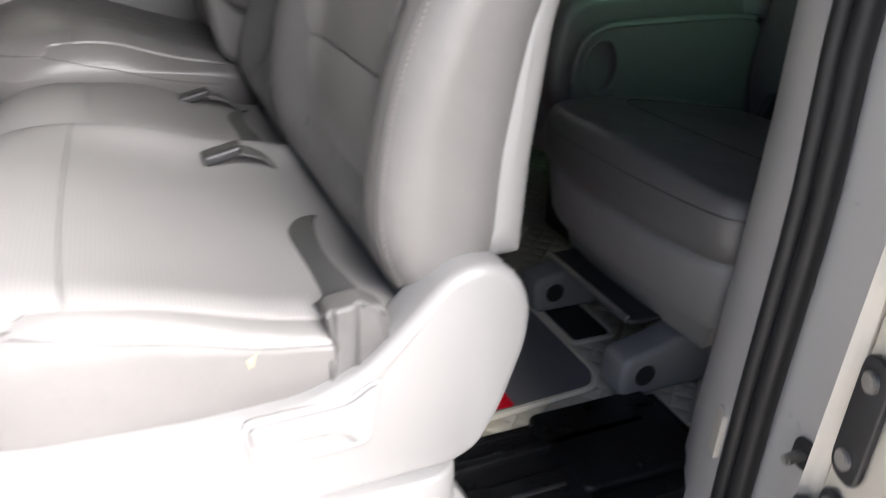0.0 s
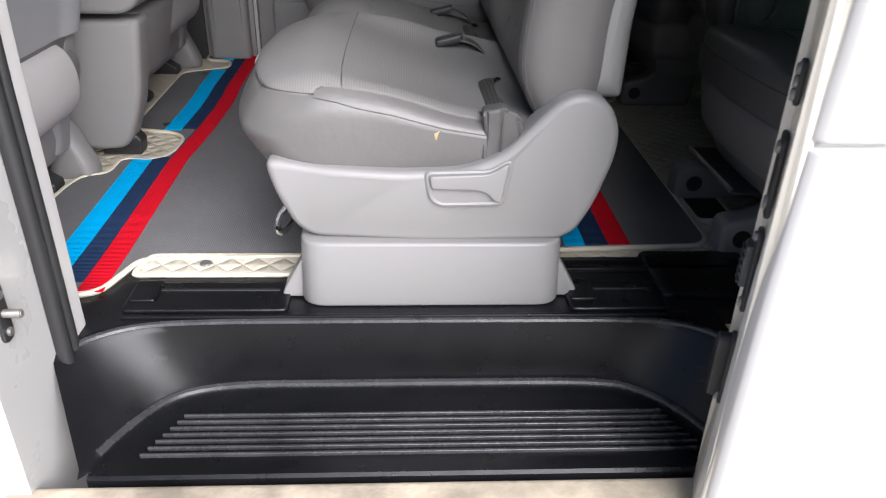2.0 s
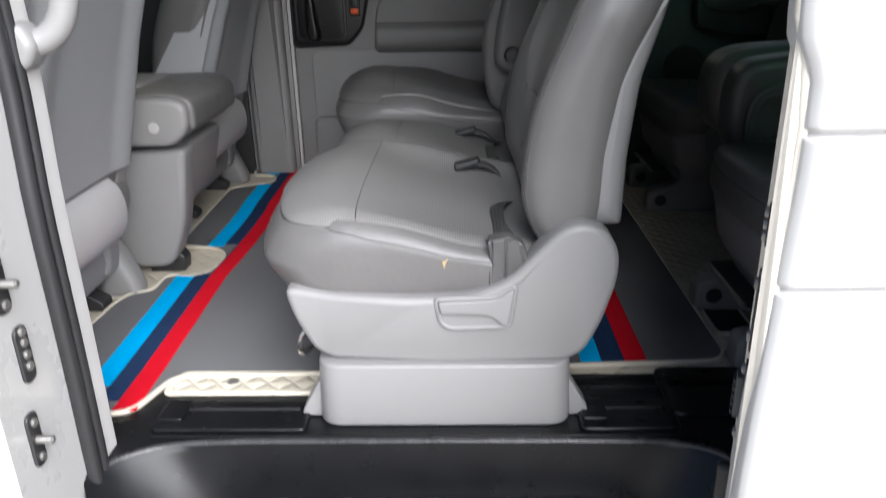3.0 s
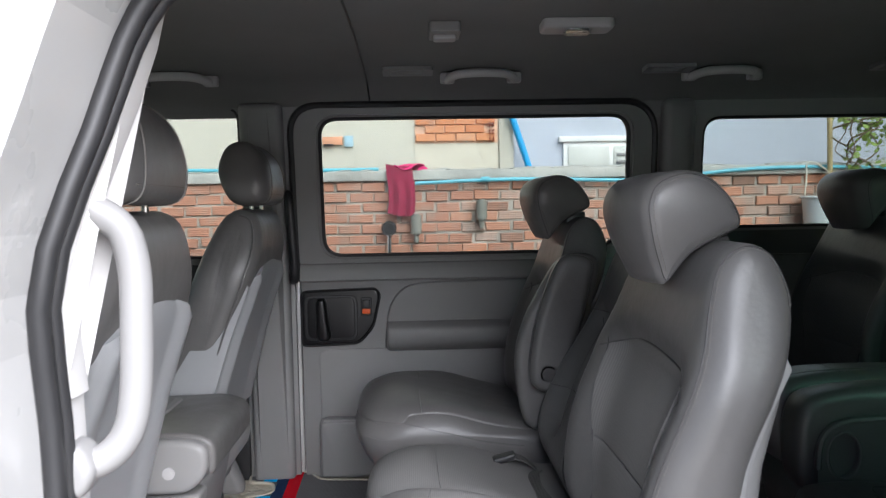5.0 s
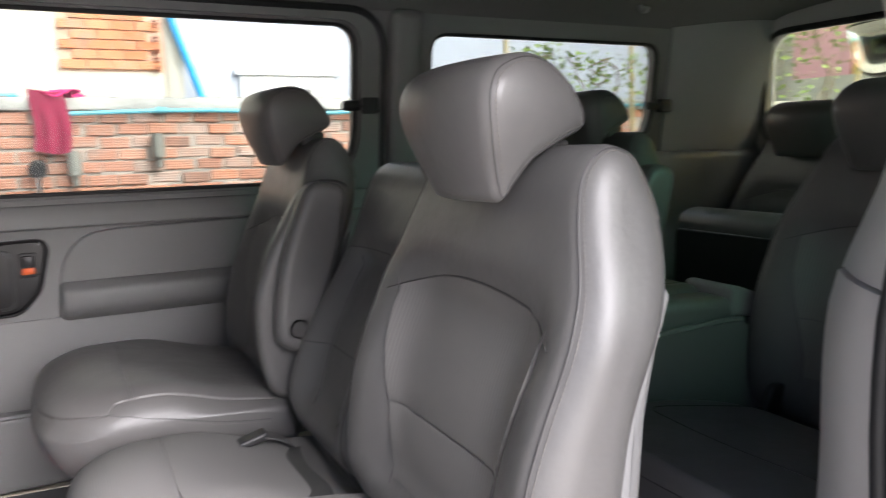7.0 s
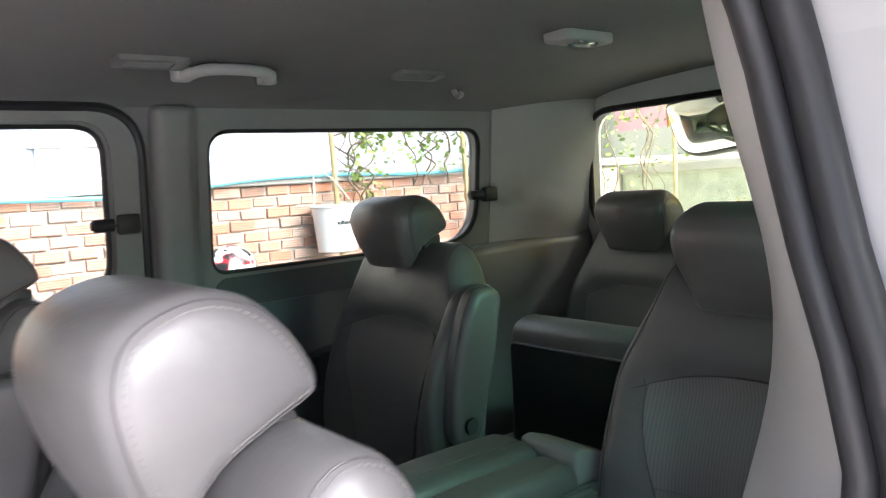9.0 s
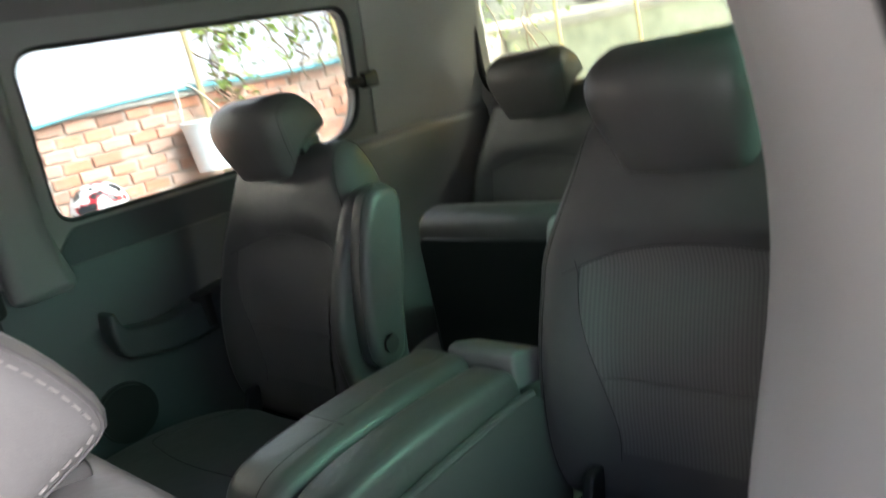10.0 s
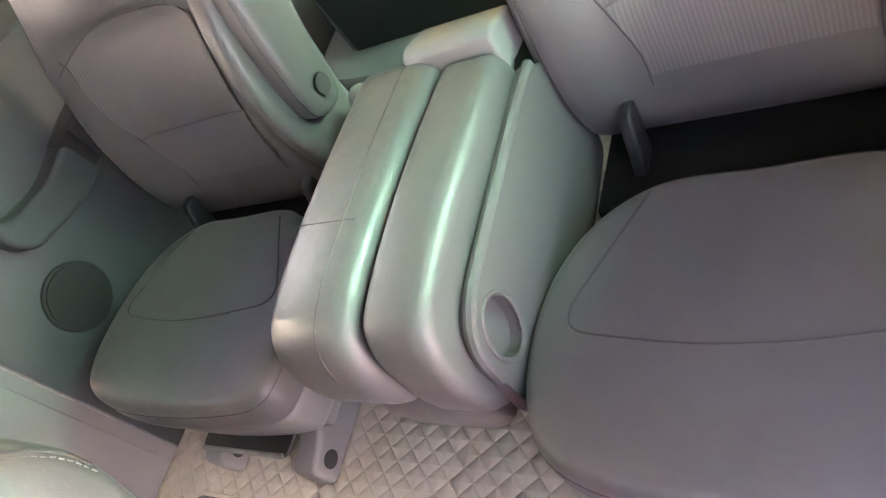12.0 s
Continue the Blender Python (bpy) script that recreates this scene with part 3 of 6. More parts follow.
# raised frame of the far door window and the black gap round the door
part("door_window_frame", panel(rounded(rect(-0.556, 0.652, 0.752, 1.272), [0.01, 0.01, 0.11, 0.09], 8), [win_loop(1, 0.006)], lambda u, v, d: far_up(u, v, -0.018 + d), 0.02), TRIM, wall_far, smooth=False)
part("door_gap_seal", tube([far_up(u, v, -0.008) for u, v in rounded(rect(-0.566, 0.664, 0.70, 1.284), [0.01, 0.01, 0.12, 0.10], 8)], 0.012, 8, True), RUBBER, wall_far)
part("pillar_cover", slab(tall(rounded(rect(0.685, 0.80, 0.70, 1.29), 0.03)), 1.50, 1.62, 0.03, warp=lambda p: Vector((p.x + 0.03 * ease((0.85 - p.z) / 0.12) * (1 if p.x > 0.74 else 0), p.y + 0.075 - (p.z - 0.75) * 0.13, p.z))), TRIM, wall_far)
part("pillar_cover", slab(tall(rounded(rect(-0.73, -0.59, 0.0, 1.29), 0.02)), 1.55, 1.65, 0.02, warp=lambda p: Vector((p.x, p.y + 0.02 - max(0, p.z - 0.75) * 0.13, p.z))), TRIM, wall_far)
part("corner_cover", slab([(1.835, 1.609), (1.87, 1.603), (1.91, 1.596), (1.96, 1.586), (2.01, 1.574), (2.06, 1.562), (2.11, 1.550), (2.16, 1.540), (2.22, 1.532), (2.29, 1.528), (2.29, 1.66), (1.835, 1.66)], 0.79, 1.36, 0.003, "xy", 2, 8, lambda p: Vector((p.x, p.y - max(0, p.z - 0.75) * 0.13, p.z))), TRIM_LIGHT, wall_far)
part("rear_side_tray", slab(smooth_loop([(1.45, 0.72), (1.50, 0.80), (1.62, 0.83), (2.2, 0.83), (2.28, 0.80), (2.28, 0.1), (1.45, 0.1)], 3), 1.50, 1.64, 0.03), TRIM, wall_far)
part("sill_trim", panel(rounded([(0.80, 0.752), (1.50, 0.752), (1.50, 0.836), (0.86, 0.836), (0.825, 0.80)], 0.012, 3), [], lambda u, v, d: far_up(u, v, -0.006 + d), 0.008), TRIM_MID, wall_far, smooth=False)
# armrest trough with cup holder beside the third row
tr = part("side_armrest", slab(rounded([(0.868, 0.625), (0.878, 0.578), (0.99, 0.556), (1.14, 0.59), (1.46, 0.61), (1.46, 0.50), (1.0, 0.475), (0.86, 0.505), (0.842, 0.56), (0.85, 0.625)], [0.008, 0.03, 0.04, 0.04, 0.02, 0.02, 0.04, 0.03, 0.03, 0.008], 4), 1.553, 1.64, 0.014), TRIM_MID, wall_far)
part("cup_hole", rod((1.09, 1.578, 0.50), (1.09, 1.575, 0.583), 0.028, 20), TRIM_DARK, tr)
part("speaker_cover", rod((0.84, 1.60, 0.37), (0.84, 1.63, 0.37), 0.075, 28, 0.006), TRIM_DARK, wall_far)

# rear wall with tailgate window
part("tailgate_gap", tube([(2.266, 1.552 - max(0, z - 0.8) * 0.10, z) for z in span(0.80, 1.30, 10)], 0.014, 8), RUBBER, wall_far)
REARX = 2.28
rear_hole = ring_loop(0.05, 1.49, 0.84, 1.275, 0.10)
rear = struct(part("wall_rear", panel(rect(-0.3, 1.75, -0.2, 1.42), [rear_hole], lambda u, v, d: (REARX + d, u, v), 0.06), PILLAR, smooth=False), "grey trim of the tailgate round its window", "wall")
win = struct(thing("window_4", "", ""), "tinted tailgate window in a black rubber seal", "window")
part("pane", panel(ring_loop(0.04, 1.50, 0.85, 1.285, 0.10), [], lambda u, v, d: (REARX + 0.045 + d, u, v), 0.004), GLASS_REAR, win, smooth=False)
part("rubber_seal", tube([(REARX + 0.0, p.x, p.y) for p in ring_loop(0.045, 1.495, 0.855, 1.28, 0.10)], 0.012, 8, True), RUBBER, win)
# front end, closed
FRONT_HOLE = ring_loop(0.05, 1.45, 0.80, 1.30, 0.10)
win = struct(thing("window_7", "", ""), "clear windscreen at the front of the cabin", "window")
part("pane", panel(ring_loop(0.04, 1.46, 0.79, 1.31, 0.10), [], lambda u, v, d: (-1.93 + d, u, v), 0.004), GLASS_REAR, win, smooth=False)
struct(part("wall_front", panel(rect(-0.2, 1.7, -0.2, 1.40), [FRONT_HOLE], lambda u, v, d: (-1.95 + d, u, v), 0.05), TRIM_DARK, smooth=False), "dark front end of the van cabin", "wall")

# ---------------------------------------------------------------- seats
CUSH = [(-0.316, 0.285), (-0.320, 0.335), (-0.282, 0.390), (-0.20, 0.414), (-0.08, 0.405), (0.04, 0.372), (0.14, 0.345), (0.20, 0.33), (0.20, 0.22), (0.0, 0.195), (-0.2, 0.195), (-0.280, 0.225)]
BACK = [(0.175, 0.305), (0.142, 0.36), (0.138, 0.43), (0.151, 0.52), (0.174, 0.59), (0.202, 0.655), (0.232, 0.735), (0.252, 0.80), (0.275, 0.855), (0.312, 0.882), (0.354, 0.868), (0.375, 0.81), (0.361, 0.74), (0.326, 0.66), (0.296, 0.58), (0.279, 0.46), (0.272, 0.36), (0.24, 0.315)]
HEAD = [(0.236, 0.814), (0.215, 0.850), (0.197, 0.90), (0.192, 0.942), (0.209, 0.976), (0.255, 0.993), (0.300, 0.981), (0.334, 0.943), (0.346, 0.905), (0.310, 0.884), (0.272, 0.862)]
COVER = [(-0.260, 0.258), (-0.18, 0.246), (-0.05, 0.240), (0.05, 0.244), (0.11, 0.270), (0.155, 0.318), (0.19, 0.356), (0.225, 0.368), (0.262, 0.356), (0.285, 0.32), (0.286, 0.27), (0.262, 0.19), (0.235, 0.135), (0.21, 0.118), (0.0, 0.114), (-0.19, 0.122), (-0.215, 0.14), (-0.245, 0.20)]


def back_width(z, narrow):
    return 1.0 - narrow * ease((z - 0.66) / 0.22)


def sheet(us, vs, to3d, thick, nrm):
    """A thin curved sheet over a grid of u, v, with its rim turned down by thick against nrm."""
    bm = bmesh.new()
    grid = [[bm.verts.new(to3d(u, v)) for v in vs] for u in us]
    for i in range(len(us) - 1):
        for j in range(len(vs) - 1):
            bm.faces.new((grid[i][j], grid[i + 1][j], grid[i + 1][j + 1], grid[i][j + 1]))
    rim = [e for e in bm.edges if e.is_boundary]
    got = bmesh.ops.extrude_edge_only(bm, edges=rim)
    for v in got["geom"]:
        if isinstance(v, bmesh.types.BMVert):
            v.co -= Vector(nrm) * (thick(v.co) if callable(thick) else thick)
    return bm


def loft(rings):
    """A closed skin over rings of equal length: (points in plan, height of each)."""
    bm = bmesh.new()
    rows = [[bm.verts.new((q.x, q.y, z)) for q, z in zip(lp, zs)] for lp, zs in rings]
    for a, b in zip(rows, rows[1:]):
        for i in range(len(a)):
            j = (i + 1) % len(a)
            bm.faces.new((a[i], a[j], b[j], b[i]))
    bm.faces.new(rows[0][::-1])
    bm.faces.new(rows[-1])
    bmesh.ops.recalc_face_normals(bm, faces=bm.faces)
    return bm


def edge_at(loop, d, r):
    """The outline of a rounded slab at depth d behind its end."""
    return inset(loop, r - math.sqrt(max(0.0, r * r - (r - d) ** 2)) - 0.0005)


SHELL_B = [(0.234, 0.345), (0.240, 0.46), (0.262, 0.60), (0.304, 0.685), (0.338, 0.735), (0.360, 0.754), (0.358, 0.72), (0.338, 0.655), (0.310, 0.575), (0.297, 0.46), (0.295, 0.345)]


def seat(name, label, x0, y0, w, group, head=True, cover=False, arm=0, leather=None, top=0.882, narrow=0.27, dz=0.0, legs=False, belt=True, depth=1.0, plain=False, bdx=0.0, lift=0.0, nose=-0.303, insert_mat=None):
    """A van seat that faces -x: cushion from y0 to y0 + w, lowered by dz."""
    lea = leather or LEATHER
    th = thing(name, label, "seat", group, at=(x0, y0, 0))
    c = w / 2
    k = (top - 0.305) / (0.882 - 0.305)

    def hollow(p):
        s = (p.y - c) / c
        f = ease((p.x + 0.22) / 0.18) * (0.4 if legs else 1.0)
        crown, ridged = (0.024 if legs else 0.046) * abs(s) ** 2.2, 0.034 * abs(s) ** 7 + 0.017 * (1 - abs(s) ** 3)
        soft = ease((p.z - 0.30) / 0.07)
        if cover:
            # the seat by the door is sat in: low in the middle, with a ridge left along its sides
            crown, ridged = 0.030 + 0.016 * abs(s) ** 2.2, 0.038 + 0.026 * (1 - s ** 4) * (1 - 0.6 * ease((p.x - 0.02) / 0.1))
            ridged -= 0.016 * math.exp(-((s - 0.82) / 0.13) ** 2)
            soft = ease((p.z - 0.23) / 0.14)
        p.z -= soft * (crown + (ridged - crown) * f)
        if legs:
            p.z = max(p.z, 0.262 + 0.1 * (p.z - 0.262))
        p.x += 0.045 * abs(s) ** 3.5 * (1 - ease((p.x + 0.25) / 0.15))
        swollen = math.sin(math.pi * min(1, max(0, (p.z - 0.19) / 0.19))) * ease((p.x + 0.29) / 0.12) * ease((0.22 - p.x) / 0.08)
        p.y += math.copysign(0.012 * swollen * min(1, abs(s) * 1.02) ** 6, s)
        p.z += dz
        p.x = (0.2 + (p.x - 0.2) * depth) if not legs or depth < 1 else nose + (p.x + 0.32) * (0.07 - nose) / 0.52
        return p

    def let_in(p):
        """The cushion lies a little lower where the fabric inserts are sewn in."""
        q = hollow(p.copy())
        if not legs and p.z > 0.33 and p.x < 0.18:
            deep = 0.006 * ease((min(p.y - edge_of_insert(p.x), w - p.y - edge_of_insert(p.x, 1)) - 0.003) / 0.012)
            q.z -= deep
            q.x += deep * (1 - ease((p.x + 0.31) / 0.06))
        return q

    def edge_of_insert(x, far=0.0):
        """How far from the side the fabric ends: just above the seam near the door, behind a bolster beyond."""
        front = interp(contour, x) if contour and x < -0.18 else 0.008
        return max(front, 0.003 + 0.037 * ease((x + 0.25) / 0.15)) if far else front + (0.021 - front) * ease((x + 0.225) / 0.04)

    contour = []
    cl = smooth_loop(CUSH, 10)
    topc = [(q.y, q.x) for q in cl[13:71]]
    # the seats on legs have a flat padded cushion, rounded in plan
    plan = smooth_loop([(nose + u, v * w) for u, v in ((0.395, 0.25), (0.395, 0.50), (0.392, 0.70), (0.345, 0.845), (0.265, 0.93), (0.175, 0.955), (0.085, 0.93), (0.022, 0.845), (-0.006, 0.66), (-0.010, 0.40), (0.0, 0.15), (0.02, 0.025), (0.07, -0.01), (0.175, 0.0), (0.265, 0.03), (0.345, 0.12))], 6)

    def pad_z(x, y):
        s, f = (y - c) / c, (x - nose) / 0.39
        return dz + 0.374 + 0.016 * (1 - s * s) * (1 - f) - 0.012 * f

    def top_z(x, y, lift):
        """A point on the cushion's top, which rounds off towards its ends and its front."""
        e = min(y, w - y)
        line = topc
        if e < 0.05:
            line = [(q.y, q.x) for q in inset(cl, 0.05 - math.sqrt(0.0025 - (0.05 - e) ** 2))[13:71]]
        x = max(x, min(q[1] for q in line) + 0.001)
        best = max((q0[0] + (q1[0] - q0[0]) * (x - q0[1]) / (q1[1] - q0[1]) for q0, q1 in zip(line, line[1:]) if min(q0[1], q1[1]) <= x <= max(q0[1], q1[1]) and q0[1] != q1[1]), default=line[0][0])
        q = hollow(Vector((x, y, best)))
        steep = 1 - ease((x + 0.31) / 0.06)
        side = max(0.0, 1 - e / 0.05) * (1 if y > w / 2 else -1)
        return (q.x - lift * 0.9 * steep, q.y + lift * side, q.z + lift)

    if not legs:
        # the line at seam height round the front corners, as distance from the side
        for x in span(-0.316, -0.18, 40):
            a, b = 0.0005, w / 2
            for turn in range(16):
                m = (a + b) / 2
                a, b = (m, b) if top_z(x, m, 0.0)[2] - dz < 0.351 else (a, m)
            contour.append((a, x))

    if legs and depth == 1.0:
        rings = [(inset(plan, d), [z + dz] * len(plan)) for d, z in ((0.012, 0.292), (0.004, 0.294), (0.0, 0.300), (-0.003, 0.325), (0.0, 0.350))]
        for i in range(1, 6):
            r = 0.018 * (1 - math.cos(math.pi / 2 * i / 5))
            lp = inset(plan, r)
            rings.append((lp, [0.350 + dz + (pad_z(q.x, q.y) - 0.350 - dz) * math.sin(math.pi / 2 * i / 5) for q in lp]))
        mid = Vector((nose + 0.2, c))
        for f in (0.9, 0.75, 0.55, 0.3, 0.1):
            lp = [mid + (q - mid) * f for q in inset(plan, 0.018)]
            rings.append((lp, [pad_z(q.x, q.y) for q in lp]))
        cu = part("cushion", loft(rings), lea, th)
    else:
        cu = part("cushion", slab(cl, 0, w, 0.05, "xz", 10, 16, let_in, True), lea, th)

    def side_y(x, z):
        d = min((Vector((x, z)) - q).length for q in cl)
        return 0.0 if d >= 0.05 else 0.05 - math.sqrt(0.0025 - (0.05 - d) ** 2)

    def level(x, y, z):
        """The height before hollowing that ends up at z above the seat's base."""
        a, b = 0.2, 0.45
        for turn in range(24):
            m = (a + b) / 2
            a, b = (m, b) if hollow(Vector((x, y, m))).z - dz < z else (a, m)
        return a

    xc = -0.198 if legs else -0.143

    def insert(x0, x1, n, puff):
        ends = (0.0, 0.001, 0.003, 0.007, 0.014, 0.025, 0.04, 0.06, 0.085)

        def at(u, v):
            x = x0 + (x1 - x0) * (u ** 1.8 if x0 < -0.3 else u)
            a, b = edge_of_insert(x), w - edge_of_insert(x, 1)
            y, up = a + (b - a) * v, 0.0026 + puff * (math.sin(math.pi * u) * math.sin(math.pi * min(1, max(0, v)))) ** 0.5
            p = top_z(x, y, up)
            return p

        return sheet(span(0, 1, n), list(ends) + span(0.12, 0.88, 10) + [1 - v for v in reversed(ends)], at, 0.008, (0, 0, 1))

    if legs:
        # one seam runs round the smooth seat panel
        u_loop = rounded([(nose + 0.375, 0.14), (nose + 0.19, 0.045), (nose + 0.15, c), (nose + 0.18, w - 0.06), (nose + 0.375, w - 0.15)], [0.002, 0.05, 0.2, 0.05, 0.002], 8)
        fine_pts = [p + (q - p) * (i / 8) for p, q in zip(u_loop, u_loop[1:]) for i in range(8)][:-8]
        flat = depth == 1.0
        part("panel_seam", tube([(p.x, p.y, pad_z(p.x, p.y) + 0.0004) if flat else top_z(p.x, p.y, 0.0004) for p in fine_pts], 0.0014, 6), LEATHER_DARK, cu)
        if flat:
            part("rim_seam", tube([(q.x, q.y, 0.354 + dz) for q in inset(plan, 0.0008)], 0.0014, 6, True), LEATHER_DARK, cu)
    else:
        part("ribbed_insert", insert(xc + 0.001, 0.17, 18, 0.005), insert_mat or FABRIC, cu, "ribbed grey fabric centre")
        part("front_insert", insert(-0.312, xc - 0.001, 24, 0.004), insert_mat or FABRIC, cu, "grey front edge")
        part("cross_seam", tube([top_z(xc, y, 0.0006) for y in span(0.06, w - 0.06, 14)], 0.0009, 6), FABRIC, cu)
    SEAM = [(0.352, -0.31), (0.347, -0.22), (0.342, -0.155), (0.325, -0.06), (0.304, 0.02), (0.292, 0.10), (0.288, 0.14)]
    if not legs:
        run = span(-0.208, -0.312, 40)
        part("front_seam", tube([top_z(x, interp(contour, x), 0.0015) for x in run] + [top_z(x, w - interp(contour, x), 0.0015) for x in reversed(run)], 0.0011, 6), LEATHER_DARK, cu)
    for y, sg in ((0.0, 1), (w, -1)) if not legs else ():
        line = []
        for x in span(-0.212, 0.13, 18):
            z = interp(SEAM, x)
            z = level(x, y, z)
            line.append(hollow(Vector((x, y + sg * side_y(x, z), z))))
        part("side_seam", tube(line, 0.0010, 6), LEATHER_DARK, cu)
        part("seam_stitches", stitches([q + Vector((0, -sg * 0.0004, -0.006)) for q in line]), THREAD, cu, "pale stitching")
        if not legs:
            part("bolster_seam", tube([top_z(x, y + sg * edge_of_insert(x, y), 0.0003) for x in span(-0.23, 0.17, 16)], 0.0010, 6), LEATHER_DARK, cu)

    def shape(p):
        s = (p.y - c) / c
        f = ease((p.z - 0.32) / 0.1)
        p.y = c + (p.y - c) * back_width(p.z, narrow)
        p.x += (0.044 * (1 - ease((abs(s) - 0.42) / 0.42)) - 0.004) * f * (1 - ease((p.z - 0.66) / 0.08)) * (1 - ease((p.x - 0.17 - (p.z - 0.4) * 0.28) / 0.06))
        p.z = 0.305 + (p.z - 0.305) * k - (0.03 * (1 - ease((p.z - 0.31) / 0.12)) if legs else 0)
        p.x += bdx * ease((p.z - 0.30) / 0.4)
        return p

    bl = smooth_loop(BACK, 4)
    fronts = [(q.x, q.y) for q in bl[4:37]]
    bk = part("backrest", slab(bl, 0, w, 0.045, "xz", 6, 14, shape, True), lea, th)

    def front(z, y, lift):
        p = shape(Vector((interp(fronts, z), y, z)))
        return (p.x - lift, p.y, p.z)

    def arc(y):
        return 0.676 + 0.028 * (1 - ((y - c) / (c - 0.1)) ** 2)

    def half(z):
        return (c - 0.088) * (0.70 + 0.30 * ease((z - 0.38) / 0.28))

    ys, n = span(-1, 1, 14), 14
    if plain:
        part("cross_seam", tube([front(0.70, y, 0.0005) for y in span(0.04, w - 0.04, 12)], 0.0012, 6), LEATHER_DARK, bk)
        part("cross_seam", tube([front(0.50, y, 0.0005) for y in span(0.04, w - 0.04, 12)], 0.0012, 6), LEATHER_DARK, bk)
    else:
        part("lower_insert", sheet(span(0, 1, n), ys, lambda u, s: front(0.39 + 0.11 * u, c + s * half(0.39 + 0.11 * u), 0.002 + 0.004 * math.sin(math.pi * u) ** 0.5), 0.010, (-1, 0, 0)), FABRIC_Y, bk, "ribbed grey fabric panel")
        part("upper_insert", sheet(span(0, 1, n), ys, lambda u, s: front(0.504 + (arc(c + s * half(0.7)) - 0.504) * u, c + s * half(0.504 + 0.18 * u), 0.002 + 0.004 * math.sin(math.pi * u) ** 0.5), 0.010, (-1, 0, 0)), FABRIC_Y, bk, "ribbed grey fabric panel")
        part("arc_seam", tube([front(arc(y) + 0.002, y, 0.0005) for y in span(0.06, w - 0.06, 16)], 0.0011, 6), LEATHER_DARK, bk)
    for y, sg in ((0.0, 1), (w, -1)):
        part("bolster_seam", tube([front(z, c - sg * (half(z) + 0.004 + 0.02 * ease((z - 0.66) / 0.06)), 0.0008) for z in span(0.38, 0.682, 16)], 0.0010, 6), LEATHER_DARK, bk)
        ring = edge_at(bl, 0.026, 0.045)
        loop = [shape(Vector((p.x, y + sg * 0.026, p.y))) for p in ring[0:46]]
        part("edge_piping", tube(loop, 0.0011, 6), LEATHER_DARK, bk)
        ring2 = edge_at(bl, 0.020, 0.045)
        part("edge_stitches", stitches([shape(Vector((p.x, y + sg * 0.020, p.y))) for p in ring2[0:46]]), THREAD, bk, "pale edge stitching")
    part("back_shell", slab(rounded(SHELL_B, [0.012, 0.02, 0.02, 0.02, 0.01, 0.008, 0.02, 0.02, 0.02, 0.02, 0.012], 3), 0.004, w - 0.004, 0.028, "xz", 5, 6, lambda p: Vector((p.x + bdx * ease((p.z - 0.30) / 0.4), c + (p.y - c) * back_width(p.z, narrow) * (1 - 0.09 * ease((p.z - 0.50) / 0.24)), 0.305 + (p.z - 0.305) * k)), True), SEAT_PLASTIC, bk, "smooth grey plastic back shell")
    if head:
        hw, slim = (0.128, 0.6) if legs else (0.124, 1.0)

        def puff(p):
            s = (p.y - c) / hw
            p.x -= 0.026 * (1 - s * s) * (1 - ease((p.x - 0.20) / 0.10))
            p.y = c + (p.y - c) * (1 - 0.30 * slim * ease((0.93 - p.z) / 0.12) - 0.10 * ease((p.z - 0.94) / 0.06)) * (1 - 0.11 * slim * ease((p.x - 0.23) / 0.11))
            p.z += lift
            return p

        hl = smooth_loop(HEAD, 4)
        hr = 0.038 if legs else 0.020
        hd = part("headrest", slab(hl, c - hw, c + hw, hr, "xz", 6, 10, puff, True), lea, th)
        for sg in (-1, 1):
            part("headrest_seam", tube([puff(Vector((p.x, c + sg * (hw - 0.005), p.y))) for p in edge_at(hl, 0.005, hr)], 0.0010, 6, True), LEATHER_DARK, hd)
            part("headrest_stitches", stitches([puff(Vector((p.x, c + sg * (hw - 0.0018), p.y))) for p in edge_at(hl, 0.0018, hr)][:40], 0.0065, 0.0006), THREAD, hd, "pale stitching")
            part("headrest_post", rod((0.302, c + sg * 0.06, 0.86), (0.290, c + sg * 0.06, 0.91 + lift), 0.007, 10), CHROME, hd, "chrome post")
            part("post_sleeve", box(0.285, 0.338, c + sg * 0.06 - 0.02, c + sg * 0.06 + 0.02, 0.868, 0.890 + lift, 0.006), LEATHER_DARK, hd)
    if not legs:
        part("plinth", slab(rounded([(-0.212, -0.04), (0.218, -0.04), (0.218, w - 0.05), (-0.212, w - 0.05)], 0.045, 6), 0.002, 0.122, 0.006, "xy", 3, 2, lambda p: Vector((p.x * (1 + 0.02 * (0.122 - p.z) / 0.12), p.y, p.z))), SEAT_PLASTIC, th, "moulded grey plastic plinth")
        for sx in (-1, 1):
            xa = -0.205 if sx < 0 else 0.211
            part("plinth_gusset", slab(rounded([(xa, 0.09), (xa, 0.004), (xa + sx * 0.045, 0.004), (xa + sx * 0.04, 0.02)], 0.004), -0.01, 0.03, 0.004), SEAT_PLASTIC, th)
        part("under_frame", box(-0.19, 0.20, 0.03, w - 0.05, 0.12, 0.238 + dz, 0.008), TRIM_DARK, th)
        part("slide_bar", tube(smooth_loop([(-0.20, 0.08, 0.16), (-0.255, 0.08, 0.12), (-0.262, 0.09, 0.075), (-0.25, 0.2, 0.06), (-0.262, w - 0.12, 0.075), (-0.255, w - 0.1, 0.12), (-0.20, w - 0.1, 0.16)], 4, False), 0.006, 8), CHROME, th, "chrome slide bar under the cushion")
    else:
